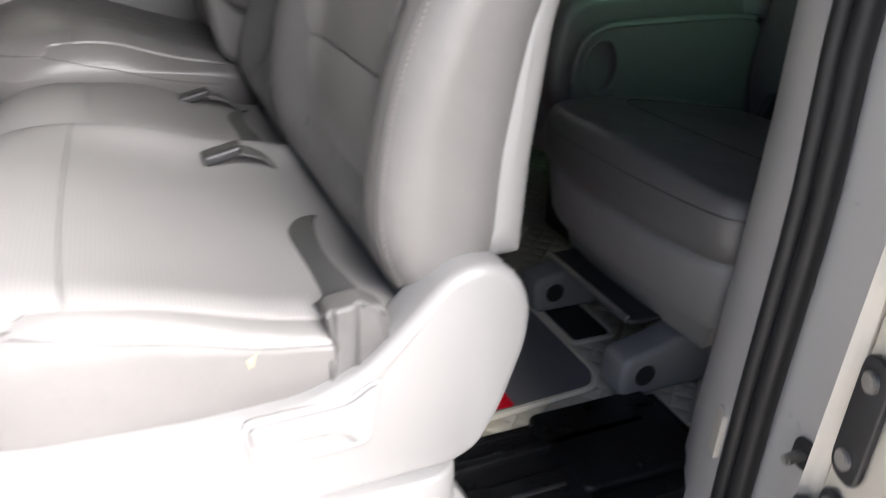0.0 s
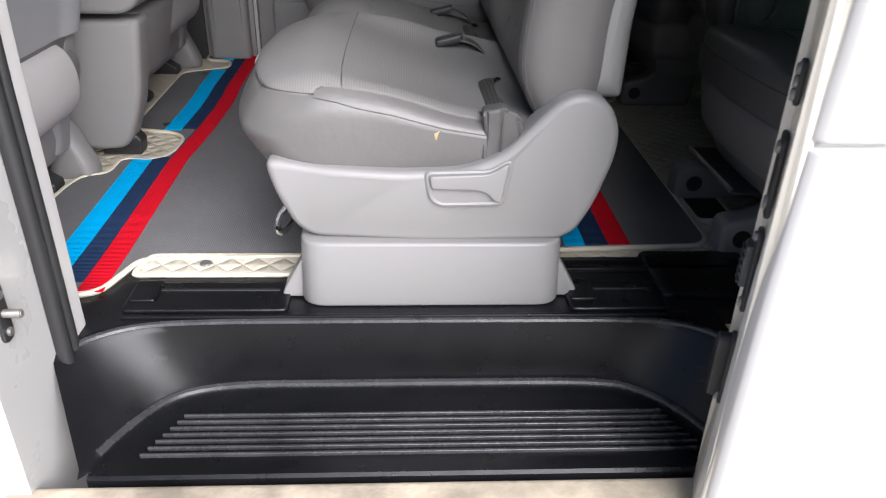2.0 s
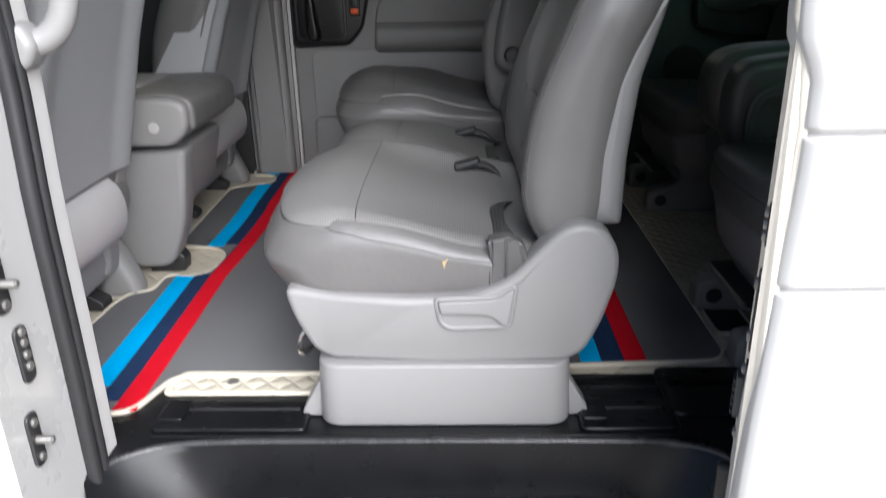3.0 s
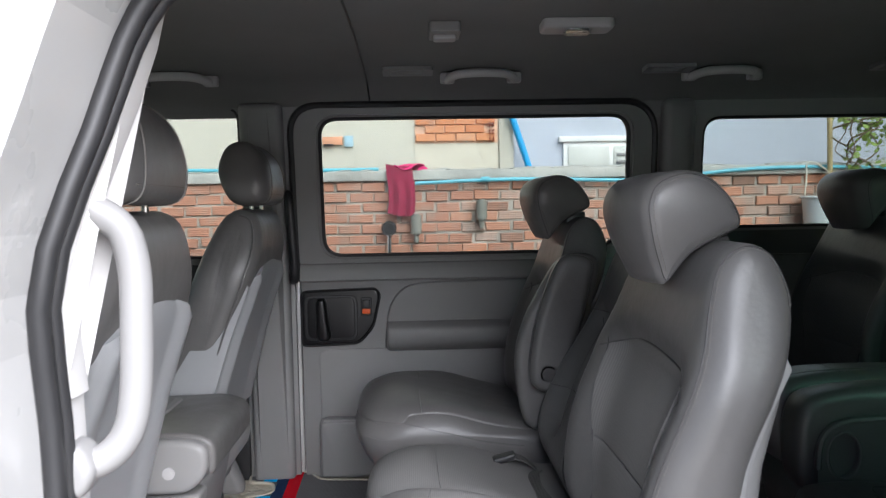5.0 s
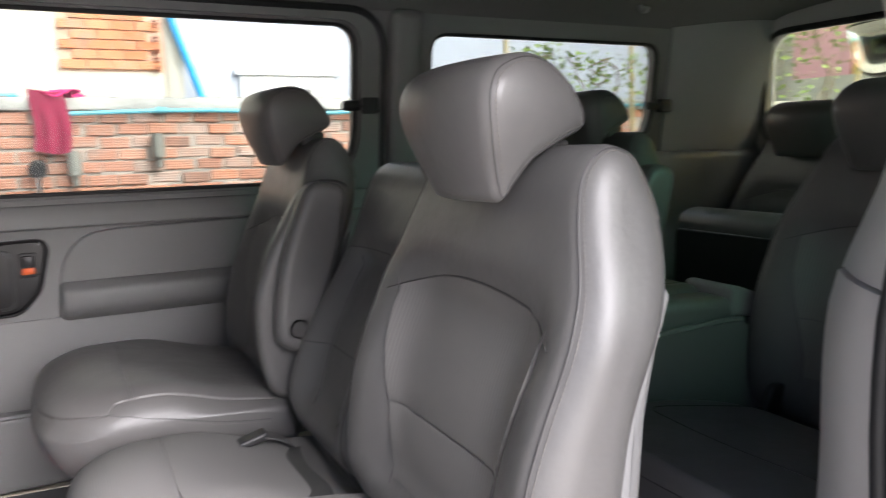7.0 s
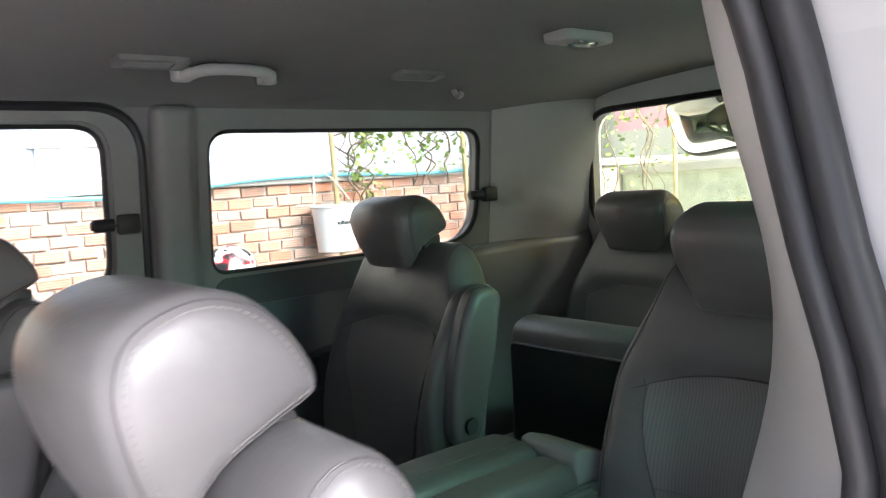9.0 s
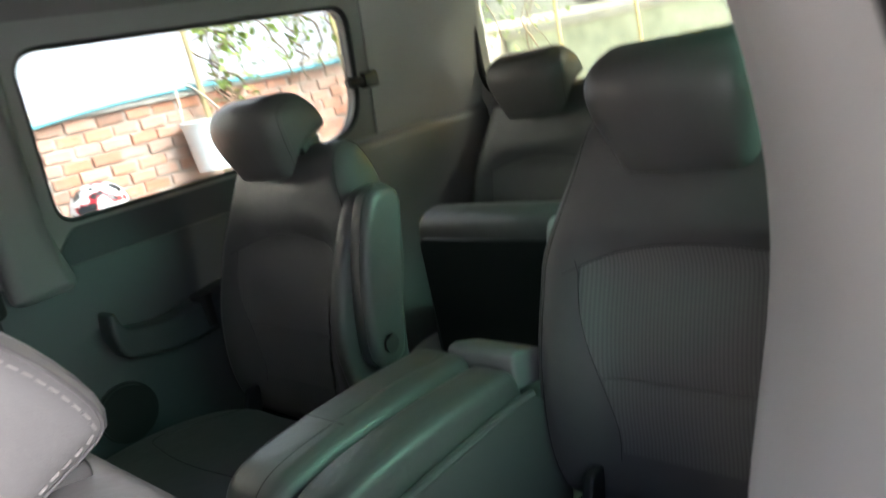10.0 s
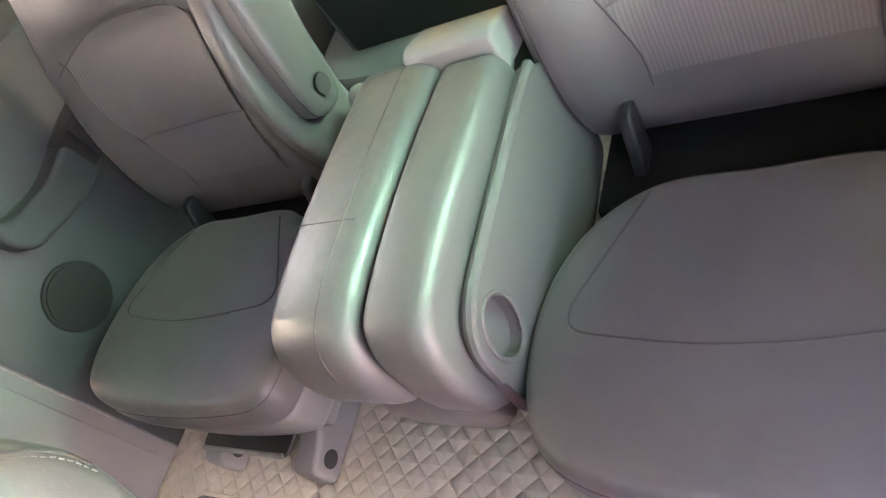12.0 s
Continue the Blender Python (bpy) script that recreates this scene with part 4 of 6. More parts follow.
        part("under_shell", loft([(inset(plan, d), [z] * len(plan)) for d, z in ((0.030, 0.288 + dz), (0.016, 0.290 + dz), (0.011, 0.284 + dz), (0.010, 0.272 + dz), (0.016, 0.235), (0.024, 0.19), (0.034, 0.172), (0.050, 0.162), (0.062, 0.125), (0.085, 0.105))]), SEAT_PLASTIC, th, "grey plastic shell under the cushion")
        part("rear_frame", box(0.03, 0.20, 0.04, w - 0.04, 0.215, 0.275, 0.008), BLACK_FELT, th)
        part("cushion_hem", tube([(nose + 0.40, y, 0.335 + dz) for y in span(0.17, w - 0.17, 8)], 0.008, 8), lea, th)
        for y in (0.08, w - 0.11):
            part("back_hinge", slab(rounded([(0.07, 0.24), (0.13, 0.24), (0.16, 0.36), (0.12, 0.36)], 0.012), y, y + 0.02, 0.006), TRIM_DARK, th)
        for y in (0.12, w - 0.16):
            ft = part("floor_bracket", slab(rounded([(nose - 0.01, 0.0), (-0.10, 0.0), (-0.08, 0.15), (-0.18, 0.15), (nose + 0.06, 0.085), (nose - 0.01, 0.07)], 0.015, 4), y, y + 0.06, 0.012), SEAT_PLASTIC, th)
            part("bolt_well", rod((nose + 0.03, y - 0.001, 0.04), (nose + 0.03, y + 0.061, 0.04), 0.018, 16), RUBBER, ft)
            part("rear_leg", box(0.10, 0.17, y, y + 0.05, 0.0, 0.14, 0.01), TRIM_DARK, th)
        part("slide_bar", tube([(nose + 0.002, y, 0.128) for y in span(0.15, 0.37, 6)], 0.005, 8), STEEL, th, "steel slide bar under the cushion")
        part("slide_plate", slab(rounded(rect(nose, nose + 0.14, 0.14, 0.38), 0.02), 0.120, 0.128, 0.003, "xy"), TRIM_DARK, th, "black slide handle plate")
    if cover:
        cl2 = rounded(COVER, 0.024, 4)

        def lean(p):
            return Vector((p.x, p.y + 0.012 * ease((-p.x - 0.1) / 0.15) + 0.010 * ease((0.16 - p.z) / 0.05), p.z))

        cv = part("side_cover", slab(cl2, -0.032, 0.028, 0.012, "xz", 5, 1, lean), SEAT_PLASTIC, th, "smooth grey plastic side cover")
        hole = rounded([(-0.008, 0.240), (0.0, 0.198), (0.014, 0.188), (0.112, 0.190), (0.123, 0.262), (0.09, 0.243)], 0.009)
        part("lever_recess", slab(hole, -0.0328, -0.02, 0.001), TRIM, cv, "grey lever recess")
        part("recess_lip", tube([(p.x, -0.031, p.y) for p in hole], 0.0045, 8, True), SEAT_PLASTIC, cv)
        part("recline_lever", slab(rounded([(-0.004, 0.238), (0.0, 0.216), (0.075, 0.213), (0.088, 0.208), (0.10, 0.194), (0.110, 0.194), (0.120, 0.259), (0.112, 0.257), (0.09, 0.242)], [0.006, 0.005, 0.01, 0.01, 0.005, 0.005, 0.004, 0.006, 0.02], 4), -0.041, -0.02, 0.0035), SEAT_PLASTIC, cv, "recline lever")
    if belt:
        bd = top_z(0.05, w - 0.1, 0.0)[2] - 0.356

        def strap(y, wd, pts):
            top = [Vector(q) for q in smooth_loop(pts, 4, False)]
            loop = [Vector((q.x, q.z)) for q in top] + [Vector((q.x + 0.002, q.z - 0.004)) for q in reversed(top)]
            return slab([(q.x, q.y + bd) for q in loop], y, y + wd, 0.0, "xz")

        lay = [top_z(0.110, 0.26, 0.002), top_z(0.098, 0.20, 0.010), top_z(0.094, 0.12, 0.007), top_z(0.096, 0.06, 0.006), top_z(0.100, 0.035, 0.006), top_z(0.106, 0.012, 0.006), (0.109, -0.010, 0.315 + dz), (0.110, -0.012, 0.27 + dz)]
        lay = smooth_loop(lay, 4, False)
        part("belt_webbing", sheet(range(len(lay) - 4), span(-0.026, 0.026, 8), lambda u, v: lay[u] + Vector((v * math.cos(0.9 * math.sin(u * 0.21)), 0.12 * v, v * math.sin(0.9 * math.sin(u * 0.21)) * 0.5 + 0.002 * math.cos(v * 60))), 0.003, (0, 0, 1)), BELT, th, "dark grey ribbed seat belt webbing")
        part("buckle_sleeve", slab(rounded([(0.080, 0.334 + dz), (0.112, 0.340 + dz), (0.138, 0.326 + dz), (0.140, 0.296 + dz), (0.112, 0.262 + dz), (0.084, 0.250 + dz), (0.079, 0.285 + dz)], 0.008, 3), -0.015, 0.018, 0.006, "xz", 5, 4, lambda p: Vector((p.x + 0.003 * math.sin(p.z * 90), p.y + (0.004 * math.sin((p.x + 0.3 * p.z) * 420) if p.y < 0 else 0), p.z))), WEBBING, th, "pleated satin grey belt sleeve")
        part("buckle", slab(rounded([(0.02, 0.378 + bd), (0.075, 0.392 + bd), (0.078, 0.375 + bd), (0.022, 0.362 + bd)], 0.006), w - 0.115, w - 0.08, 0.006), TRIM_DARK, th, "black plastic belt buckle")
        part("buckle_strap", strap(w - 0.118, 0.042, [(0.07, 0, 0.382), (0.10, 0, 0.372), (0.13, 0, 0.345), (0.155, 0, 0.31)]), WEBBING, th)
    if arm:
        ya, yb = (-0.06, -0.004) if arm < 0 else (w + 0.004, w + 0.06)
        al = smooth_loop([(0.14, 0.365), (0.116, 0.45), (0.112, 0.56), (0.138, 0.65), (0.172, 0.715), (0.212, 0.782), (0.252, 0.812), (0.308, 0.812), (0.332, 0.785), (0.318, 0.70), (0.297, 0.60), (0.282, 0.50), (0.256, 0.40), (0.20, 0.355)], 4)
        bl2 = smooth_loop([(0.142, 0.51), (0.152, 0.60), (0.168, 0.67), (0.195, 0.75), (0.222, 0.80), (0.252, 0.814), (0.29, 0.808), (0.308, 0.785), (0.30, 0.74), (0.28, 0.65), (0.255, 0.58), (0.24, 0.52), (0.225, 0.477), (0.19, 0.462), (0.155, 0.475)], 4)
        yi, yo = (yb, ya) if arm < 0 else (ya, yb)
        part("bolster_panel", slab(al, yi - arm * 0.035, yi + arm * 0.012, 0.018, strip=True), lea, th, "padded side of the backrest")
        ar = part("folded_armrest", slab(bl2, yi, yo, 0.02, "xz", 6, 3, strip=True), lea, th, "padded armrest folded upright")
        part("pad_seam", tube([(p.x, yo - arm * 0.0155, p.y) for p in edge_at(bl2, 0.0155, 0.02)], 0.0010, 6, True), LEATHER_DARK, ar)
        part("armrest_pivot", rod((0.188, yo + arm * 0.004, 0.512), (0.188, yi, 0.512), 0.021, 22, 0.004), LEATHER_DARK, ar)
    return th


G2, G3, G4, G1 = "seats of the second row", "seats of the third row", "seats of the rear row", "front seats"
near2 = seat("van_seat", "worn light grey leather van seat beside the open door", 0, 0, 0.55, G2, cover=True)
tear = part("torn_spot", slab(smooth_loop([(0.004, 0.297), (0.006, 0.288), (0.008, 0.287), (0.010, 0.296), (0.014, 0.303), (0.008, 0.299)], 2), -0.0125, 0.006, 0.001), TEAR, near2, "small tear that shows yellow foam")
mid2 = seat("middle_seat", "low grey leather middle seat without a headrest", 0.0, 0.56, 0.365, G2, head=False, top=0.85, narrow=0.10, dz=-0.052, plain=True, bdx=0.07, depth=0.93)
far2 = seat("van_seat", "dark grey leather van seat with a folded armrest", -0.015, 0.952, 0.485, G2, arm=-1, dz=0.025, top=0.905, lift=0.03, belt=False, insert_mat=LEATHER)
near3 = seat("van_seat", "dark grey leather third row seat with headrest", 0.945, 0.01, 0.545, G3, legs=True, belt=False, dz=-0.012, nose=-0.378)
far3 = seat("van_seat", "dark leather third row seat with a folded armrest", 0.925, 0.965, 0.54, G3, arm=-1, legs=True, belt=False, dz=-0.02, top=0.905, lift=0.036)
far4 = seat("van_seat", "dark leather rear row seat in front of the tailgate", 1.69, 0.79, 0.52, G4, legs=True, belt=False, depth=0.5)

# folded middle seat of the third row: backrest laid on the cushion
fold = thing("folded_seat", "third row middle seat with its backrest folded flat", "seat", G3)
FB = [(0.632, 0.40), (0.628, 0.47), (0.65, 0.522), (0.71, 0.545), (0.85, 0.552), (1.0, 0.548), (1.065, 0.54), (1.075, 0.50), (1.0, 0.475), (0.80, 0.44), (0.70, 0.36), (0.66, 0.35)]
fbk = part("folded_back", slab(smooth_loop(FB, 4), 0.650, 0.785, 0.03, strip=True), LEATHER, fold)
part("back_seam", tube([(p.x, 0.695, p.y) for p in inset(smooth_loop(FB, 4), 0.0)][4:30], 0.0011, 6), LEATHER_DARK, fbk)
part("cross_seam", tube([(0.80, y, interp([(b, a) for a, b in FB[3:6]], 0.80) + 0.001) for y in span(0.675, 0.775, 6)], 0.0011, 6), LEATHER_DARK, fbk)
sd = part("side_panel", slab(smooth_loop([(0.655, 0.33), (0.640, 0.44), (0.66, 0.512), (0.72, 0.535), (0.85, 0.543), (1.0, 0.538), (1.06, 0.525), (1.07, 0.46), (1.0, 0.42), (0.85, 0.36), (0.74, 0.28)], 4), 0.552, 0.647, 0.024, strip=True), LEATHER, fold)
CUP = [(0.728 + 0.036 * math.cos(t), 0.408 + 0.05 * math.sin(t)) for t in span(0, 2 * math.pi, 24)[:-1]]
part("side_shell", panel(rounded([(0.672, 0.27), (0.672, 0.42), (0.70, 0.468), (0.74, 0.478), (1.06, 0.492), (1.12, 0.44), (1.12, 0.25), (0.78, 0.22)], 0.03, 4), [CUP], lambda u, v, d: (u, 0.532 + d, v), 0.024), SHELL_SHADED, fold, "grey plastic side shell", smooth=False)
part("shell_edge", tube([(u, 0.538, v) for u, v in smooth_loop([(0.675, 0.38), (0.682, 0.44), (0.72, 0.474), (0.80, 0.482), (1.0, 0.489), (1.07, 0.485)], 3, False)], 0.008, 8), SHELL_SHADED, fold)
cup = part("cup_ring", tube([(u, 0.533, v) for u, v in CUP], 0.004, 8, True), SHELL_SHADED, fold, "grey cup holder ring")
part("cup_floor", rod((0.728, 0.553, 0.408), (0.728, 0.557, 0.408), 0.055, 20), TRIM_DARK, cup)
part("cushion", slab(smooth_loop([(0.66, 0.27), (0.67, 0.35), (0.80, 0.40), (1.05, 0.42), (1.1, 0.36), (1.1, 0.26), (0.72, 0.22)], 4), 0.59, 0.77, 0.03, strip=True), LEATHER, fold)
part("leg_frame", box(0.78, 1.05, 0.61, 0.75, 0.0, 0.26, 0.01), TRIM_DARK, fold)
part("hinge_plate", slab(rounded([(1.055, 0.49), (1.125, 0.48), (1.14, 0.535), (1.08, 0.556), (1.06, 0.552)], 0.008, 4), 0.556, 0.70, 0.008), TRIM, fold)
part("latch_stub", slab(smooth_loop([(1.10, 0.40), (1.11, 0.455), (1.14, 0.47), (1.17, 0.44), (1.16, 0.39)], 3), 0.865, 0.895, 0.012), SEAT_PLASTIC, fold, "rounded grey pivot cap")
part("hinge_arm", box(0.70, 0.80, 0.57, 0.60, 0.14, 0.26, 0.008), TRIM_DARK, fold)
# rear row backrest folded forward
fold4 = thing("folded_seat", "rear row backrest folded forward", "seat", G4)
fk4 = part("folded_back", slab(smooth_loop([(1.50, 0.24), (1.497, 0.45), (1.505, 0.61), (1.54, 0.655), (1.60, 0.66), (1.635, 0.62), (1.64, 0.45), (1.635, 0.24)], 4), 0.42, 1.19, 0.035, strip=True), LEATHER, fold4)
part("carpet_back", slab(rounded(rect(0.45, 1.16, 0.26, 0.60), 0.02), 1.488, 1.505, 0.004, "yz"), TRIM_DARK, fk4, "black carpeted underside")
part("pull_loop", tube(smooth_loop([(1.495, 0.735, 0.645), (1.475, 0.735, 0.635), (1.466, 0.74, 0.58), (1.475, 0.745, 0.515), (1.495, 0.745, 0.505)], 3, False), 0.011, 8), TRIM_LIGHT, fold4, "grey plastic grip")
part("leg_frame", box(1.51, 1.63, 0.46, 1.15, 0.0, 0.25, 0.01), TRIM_DARK, fold4)

# front seats, seen from behind
FBACK = [(-0.86, 0.36), (-0.84, 0.55), (-0.77, 0.72), (-0.72, 0.85), (-0.68, 0.92), (-0.63, 0.945), (-0.585, 0.92), (-0.575, 0.84), (-0.60, 0.74), (-0.655, 0.60), (-0.70, 0.45), (-0.72, 0.33), (-0.76, 0.27), (-0.84, 0.28)]
FHEAD = [(-0.66, 0.963), (-0.69, 1.01), (-0.70, 1.07), (-0.675, 1.122), (-0.625, 1.13), (-0.578, 1.085), (-0.563, 1.02), (-0.572, 0.968), (-0.61, 0.955)]


REARP = [(-0.735, 0.33), (-0.705, 0.45), (-0.66, 0.60), (-0.61, 0.74), (-0.588, 0.82)]


def front_seat(y0, label):
    th = thing("front_seat", label, "seat", G1, at=(0, y0, 0))
    w = 0.50
    c = w / 2

    def nar(p):
        return Vector((p.x, c + (p.y - c) * (1 - 0.25 * ease((p.z - 0.74) / 0.2)), p.z))

    fl = smooth_loop(FBACK, 4)
    bk = part("backrest", slab(fl, 0.012, w - 0.012, 0.05, "xz", 6, 8, nar, True), LEATHER, th)

    def rim(y):
        return 0.80 - 0.05 * abs((y - c) / c) ** 2.2

    def shell(u, y):
        z = 0.34 + (rim(y) - 0.34) * u
        s = abs(y - c) / (c - 0.01)
        x = interp(REARP, z) + 0.018 + 0.012 * ease((s - 0.5) / 0.3) - 0.022 * ease((s - 0.86) / 0.14) - 0.008 * ease((u - 0.95) / 0.05)
        return nar(Vector((x, c + (y - c) * (1 - 0.16 * ease((z - 0.42) / 0.36)), z)))

    part("back_shell", sheet(span(0, 1, 20), span(-0.004, w + 0.004, 40), shell, lambda p: 0.03 + 0.14 * min(1.0, max(0.0, (0.80 - p.z) / 0.46)), (1, 0, 0)), SHELL_SKYLIT, bk, "smooth grey plastic back shell with a hollow")
    part("side_seam", tube([nar(Vector((p.x, 0.012, p.y))) for p in edge_at(fl, 0.012, 0.05)][20:44], 0.0025, 6), LEATHER, bk)
    part("cushion", slab(smooth_loop([(-1.25, 0.28), (-1.2, 0.36), (-0.9, 0.35), (-0.75, 0.33), (-0.72, 0.25), (-0.8, 0.2), (-1.2, 0.2)], 4), 0, w, 0.05, strip=True), LEATHER, th)
    hl = smooth_loop(FHEAD, 4)

    def hpuff(p):
        s = (p.y - c) / 0.15
        p.x += 0.012 * (1 - s * s) * ease((p.x + 0.63) / 0.05)
        p.y = c + (p.y - c) * (1 - 0.22 * ease((p.z - 1.00) / 0.13))
        return p

    hd = part("headrest", slab(hl, c - 0.15, c + 0.15, 0.04, "xz", 6, 8, hpuff, True), LEATHER, th)
    for d in (0.052, 0.248):
        part("headrest_seam", tube([hpuff(Vector((p.x, c - 0.15 + d, p.y))) for p in hl[12:]], 0.0022, 6), THREAD, hd, "pale stitching")
    part("lower_stitches", tube([hpuff(Vector((-0.567, y, 0.985))) for y in span(c - 0.12, c + 0.12, 14)], 0.0018, 5), THREAD, hd)
    for sg in (-1, 1):
        part("headrest_post", rod((-0.62, c + sg * 0.07, 0.92), (-0.62, c + sg * 0.07, 0.98), 0.007, 10), CHROME, hd)
    part("seat_box", slab(rounded([(-1.15, 0.2), (-0.80, 0.22), (-0.78, 0.12), (-0.80, 0.06), (-1.15, 0.06)], 0.02), 0.06, w - 0.05, 0.02), SEAT_PLASTIC, th)
    br = part("side_bracket", slab(rounded([(-0.92, 0.075), (-0.782, 0.075), (-0.765, 0.16), (-0.748, 0.215), (-0.742, 0.25), (-0.715, 0.34), (-0.80, 0.37), (-0.92, 0.3)], 0.02, 4), w - 0.085, w - 0.02, 0.015), SEAT_PLASTIC, th, "grey hinge cover")
    part("screw", rod((-0.84, w - 0.022, 0.112), (-0.84, w - 0.018, 0.112), 0.009, 12, 0.001), STEEL, br)
    part("lower_pad", slab(smooth_loop([(-0.82, 0.34), (-0.72, 0.33), (-0.69, 0.27), (-0.71, 0.20), (-0.80, 0.17)], 4), 0.03, w - 0.10, 0.03, strip=True), TRIM_LIGHT, th, "fuzzy grey lower pad")
    for y in (0.09, w - 0.10):
        part("floor_rail", slab(rounded([(-1.2, 0.0), (-0.80, 0.0), (-0.80, 0.02), (-0.84, 0.045), (-1.2, 0.06)], 0.006), y, y + 0.05, 0.005), TRIM_DARK, th, "black steel floor rail")
    part("shroud", slab(smooth_loop([(-0.85, 0.0), (-0.83, 0.09), (-0.80, 0.13), (-0.775, 0.09), (-0.75, 0.0)], 4), w - 0.02, w + 0.05, 0.025), SEAT_PLASTIC, th)
    return th


front_seat(0.02, "grey leather front seat with a smooth plastic back")
front_seat(0.99, "grey leather front seat with a smooth plastic back")
con = thing("folding_console", "front middle seat folded down as a grey console table", "console", G1, at=(-0.045, 0, -0.012))
TB = rounded([(-1.05, 0.36), (-1.05, 0.47), (-0.60, 0.476), (-0.560, 0.46), (-0.560, 0.40), (-0.60, 0.360)], [0.02, 0.02, 0.04, 0.05, 0.05, 0.03], 6)
tb = part("table_body", slab(TB, 0.588, 0.97, 0.014, "xz", 4, 4), SEAT_PLASTIC, con, "grey plastic table shell")
part("top_pad", slab(rounded([(-1.04, 0.45), (-1.04, 0.478), (-0.60, 0.486), (-0.546, 0.466), (-0.549, 0.40), (-0.565, 0.39), (-0.575, 0.45), (-0.61, 0.462)], [0.01, 0.01, 0.03, 0.04, 0.01, 0.01, 0.02, 0.02], 5), 0.612, 0.95, 0.01), LEATHER, tb, "stitched grey leather pad")
part("tray", slab(rounded(rect(-0.98, -0.70, 0.70, 0.91), 0.03), 0.474, 0.490, 0.004, "xy"), SEAT_PLASTIC, tb, "shallow tray")
part("tray_floor", slab(rounded(rect(-0.965, -0.715, 0.715, 0.895), 0.025), 0.484, 0.4915, 0.001, "xy"), TRIM, tb)
part("button_cap", rod((-0.639, 0.584, 0.407), (-0.639, 0.595, 0.407), 0.013, 18, 0.002), TRIM_LIGHT, tb, "round plastic cap")
part("pedestal", slab(rounded([(-0.90, 0.338), (-0.725, 0.342), (-0.588, 0.346), (-0.600, 0.26), (-0.615, 0.15), (-0.662, 0.04), (-0.76, 0.035), (-0.80, 0.10)], [0.02, 0.02, 0.015, 0.04, 0.06, 0.03, 0.03, 0.02], 4), 0.620, 0.70, 0.016), SEAT_PLASTIC, con, "tapered grey plastic leg")
part("back_cloth", slab(rounded([(-0.95, 0.345), (-0.600, 0.345), (-0.640, 0.17), (-0.95, 0.10)], 0.02), 0.70, 0.96, 0.012), TRIM, con, "grey cloth back")
part("hinge_block", slab(rounded([(-0.74, 0.012), (-0.645, 0.012), (-0.64, 0.05), (-0.67, 0.085), (-0.72, 0.07)], 0.008), 0.655, 0.70, 0.006), TRIM_DARK, con)

# ---------------------------------------------------------------- floor mat
mat = thing("floor_mat", "grey ribbed carpet mat with cyan, navy and red stripes", "floor mat")
MAT = [(-0.82, 0.10), (-0.70, 0.08), (-0.655, 0.03), (-0.605, -0.008), (-0.56, 0.005), (-0.545, 0.05), (-0.525, 0.118), (-0.2, 0.13), (0.2, 0.15), (0.535, 0.168), (0.56, 0.20), (0.56, 1.46), (0.2, 1.50), (-0.50, 1.56), (-0.545, 1.63), (-0.66, 1.67), (-0.755, 1.67), (-0.745, 1.56), (-0.66, 1.545), (-0.64, 1.455), (-0.72, 1.42), (-0.785, 1.38), (-0.772, 0.85), (-0.755, 0.825), (-0.65, 0.80), (-0.614, 0.76), (-0.609, 0.69), (-0.625, 0.625), (-0.66, 0.602), (-0.705, 0.615), (-0.725, 0.60), (-0.725, 0.52), (-0.775, 0.505), (-0.79, 0.45), (-0.795, 0.33)]
outline = rounded(MAT, 0.028, 4)
part("carpet", panel(outline, [], lambda u, v, d: (u, v, 0.001 + d), 0.007), MAT_GREY, mat, smooth=False)
part("piping", tube([(p.x, p.y, 0.006) for p in outline], 0.0055, 6, True), CREAM, mat, "cream edge binding")
SWAY = [(0.004, 0.0), (0.003, 0.15), (-0.004, 0.42), (-0.009, 0.6), (0.003, 0.8), (0.007, 1.0), (0.004, 1.12), (-0.003, 1.22), (-0.006, 1.39), (-0.012, 1.67)]
for a, b, m, n, spans in ((-0.686, -0.6405, MAT_CYAN, "cyan_stripe", ((0.085, 0.606), (0.815, 1.425), (1.555, 1.664))), (-0.640, -0.6005, MAT_NAVY, "navy_stripe", ((0.035, 0.62), (0.62, 0.83), (0.83, 1.47), (1.47, 1.545), (1.545, 1.664))), (-0.600, -0.557, MAT_RED, "red_stripe", ((0.002, 1.64),)), (0.268, 0.308, MAT_CYAN, "cyan_stripe", ((0.165, 1.48),)), (0.3085, 0.354, MAT_NAVY, "navy_stripe", ((0.168, 1.48),)), (0.3545, 0.398, MAT_RED, "red_stripe", ((0.168, 1.48),))):
    for y0, y1 in spans:
        a2 = a
        if n == "navy_stripe" and a < 0 and (y0, y1) in ((0.62, 0.83), (1.47, 1.545)):
            a2 = -0.604 if y0 < 1 else -0.636
        ys = span(y0, y1, max(3, int((y1 - y0) / 0.03)))
        sway = [interp(SWAY, y) if a < 0 else 0.0 for y in ys]
        part(n, slab([Vector((a2 + d, y)) for d, y in zip(sway, ys)] + [Vector((b + d, y)) for d, y in reversed(list(zip(sway, ys)))], 0.0075, 0.0095, 0.0, "xy"), m, mat)
flap = part("quilted_flap", slab(rounded([(-0.52, 0.066), (-0.20, 0.066), (-0.20, 0.128), (-0.505, 0.128)], 0.015), 0.001, 0.007, 0.002, "xy"), QUILT, mat, "cream quilted border strip")
part("piping", tube([(p.x, p.y, 0.005) for p in rounded([(-0.525, 0.062), (-0.20, 0.062), (-0.20, 0.132), (-0.51, 0.132)], 0.015)], 0.005, 6, True), CREAM, flap)
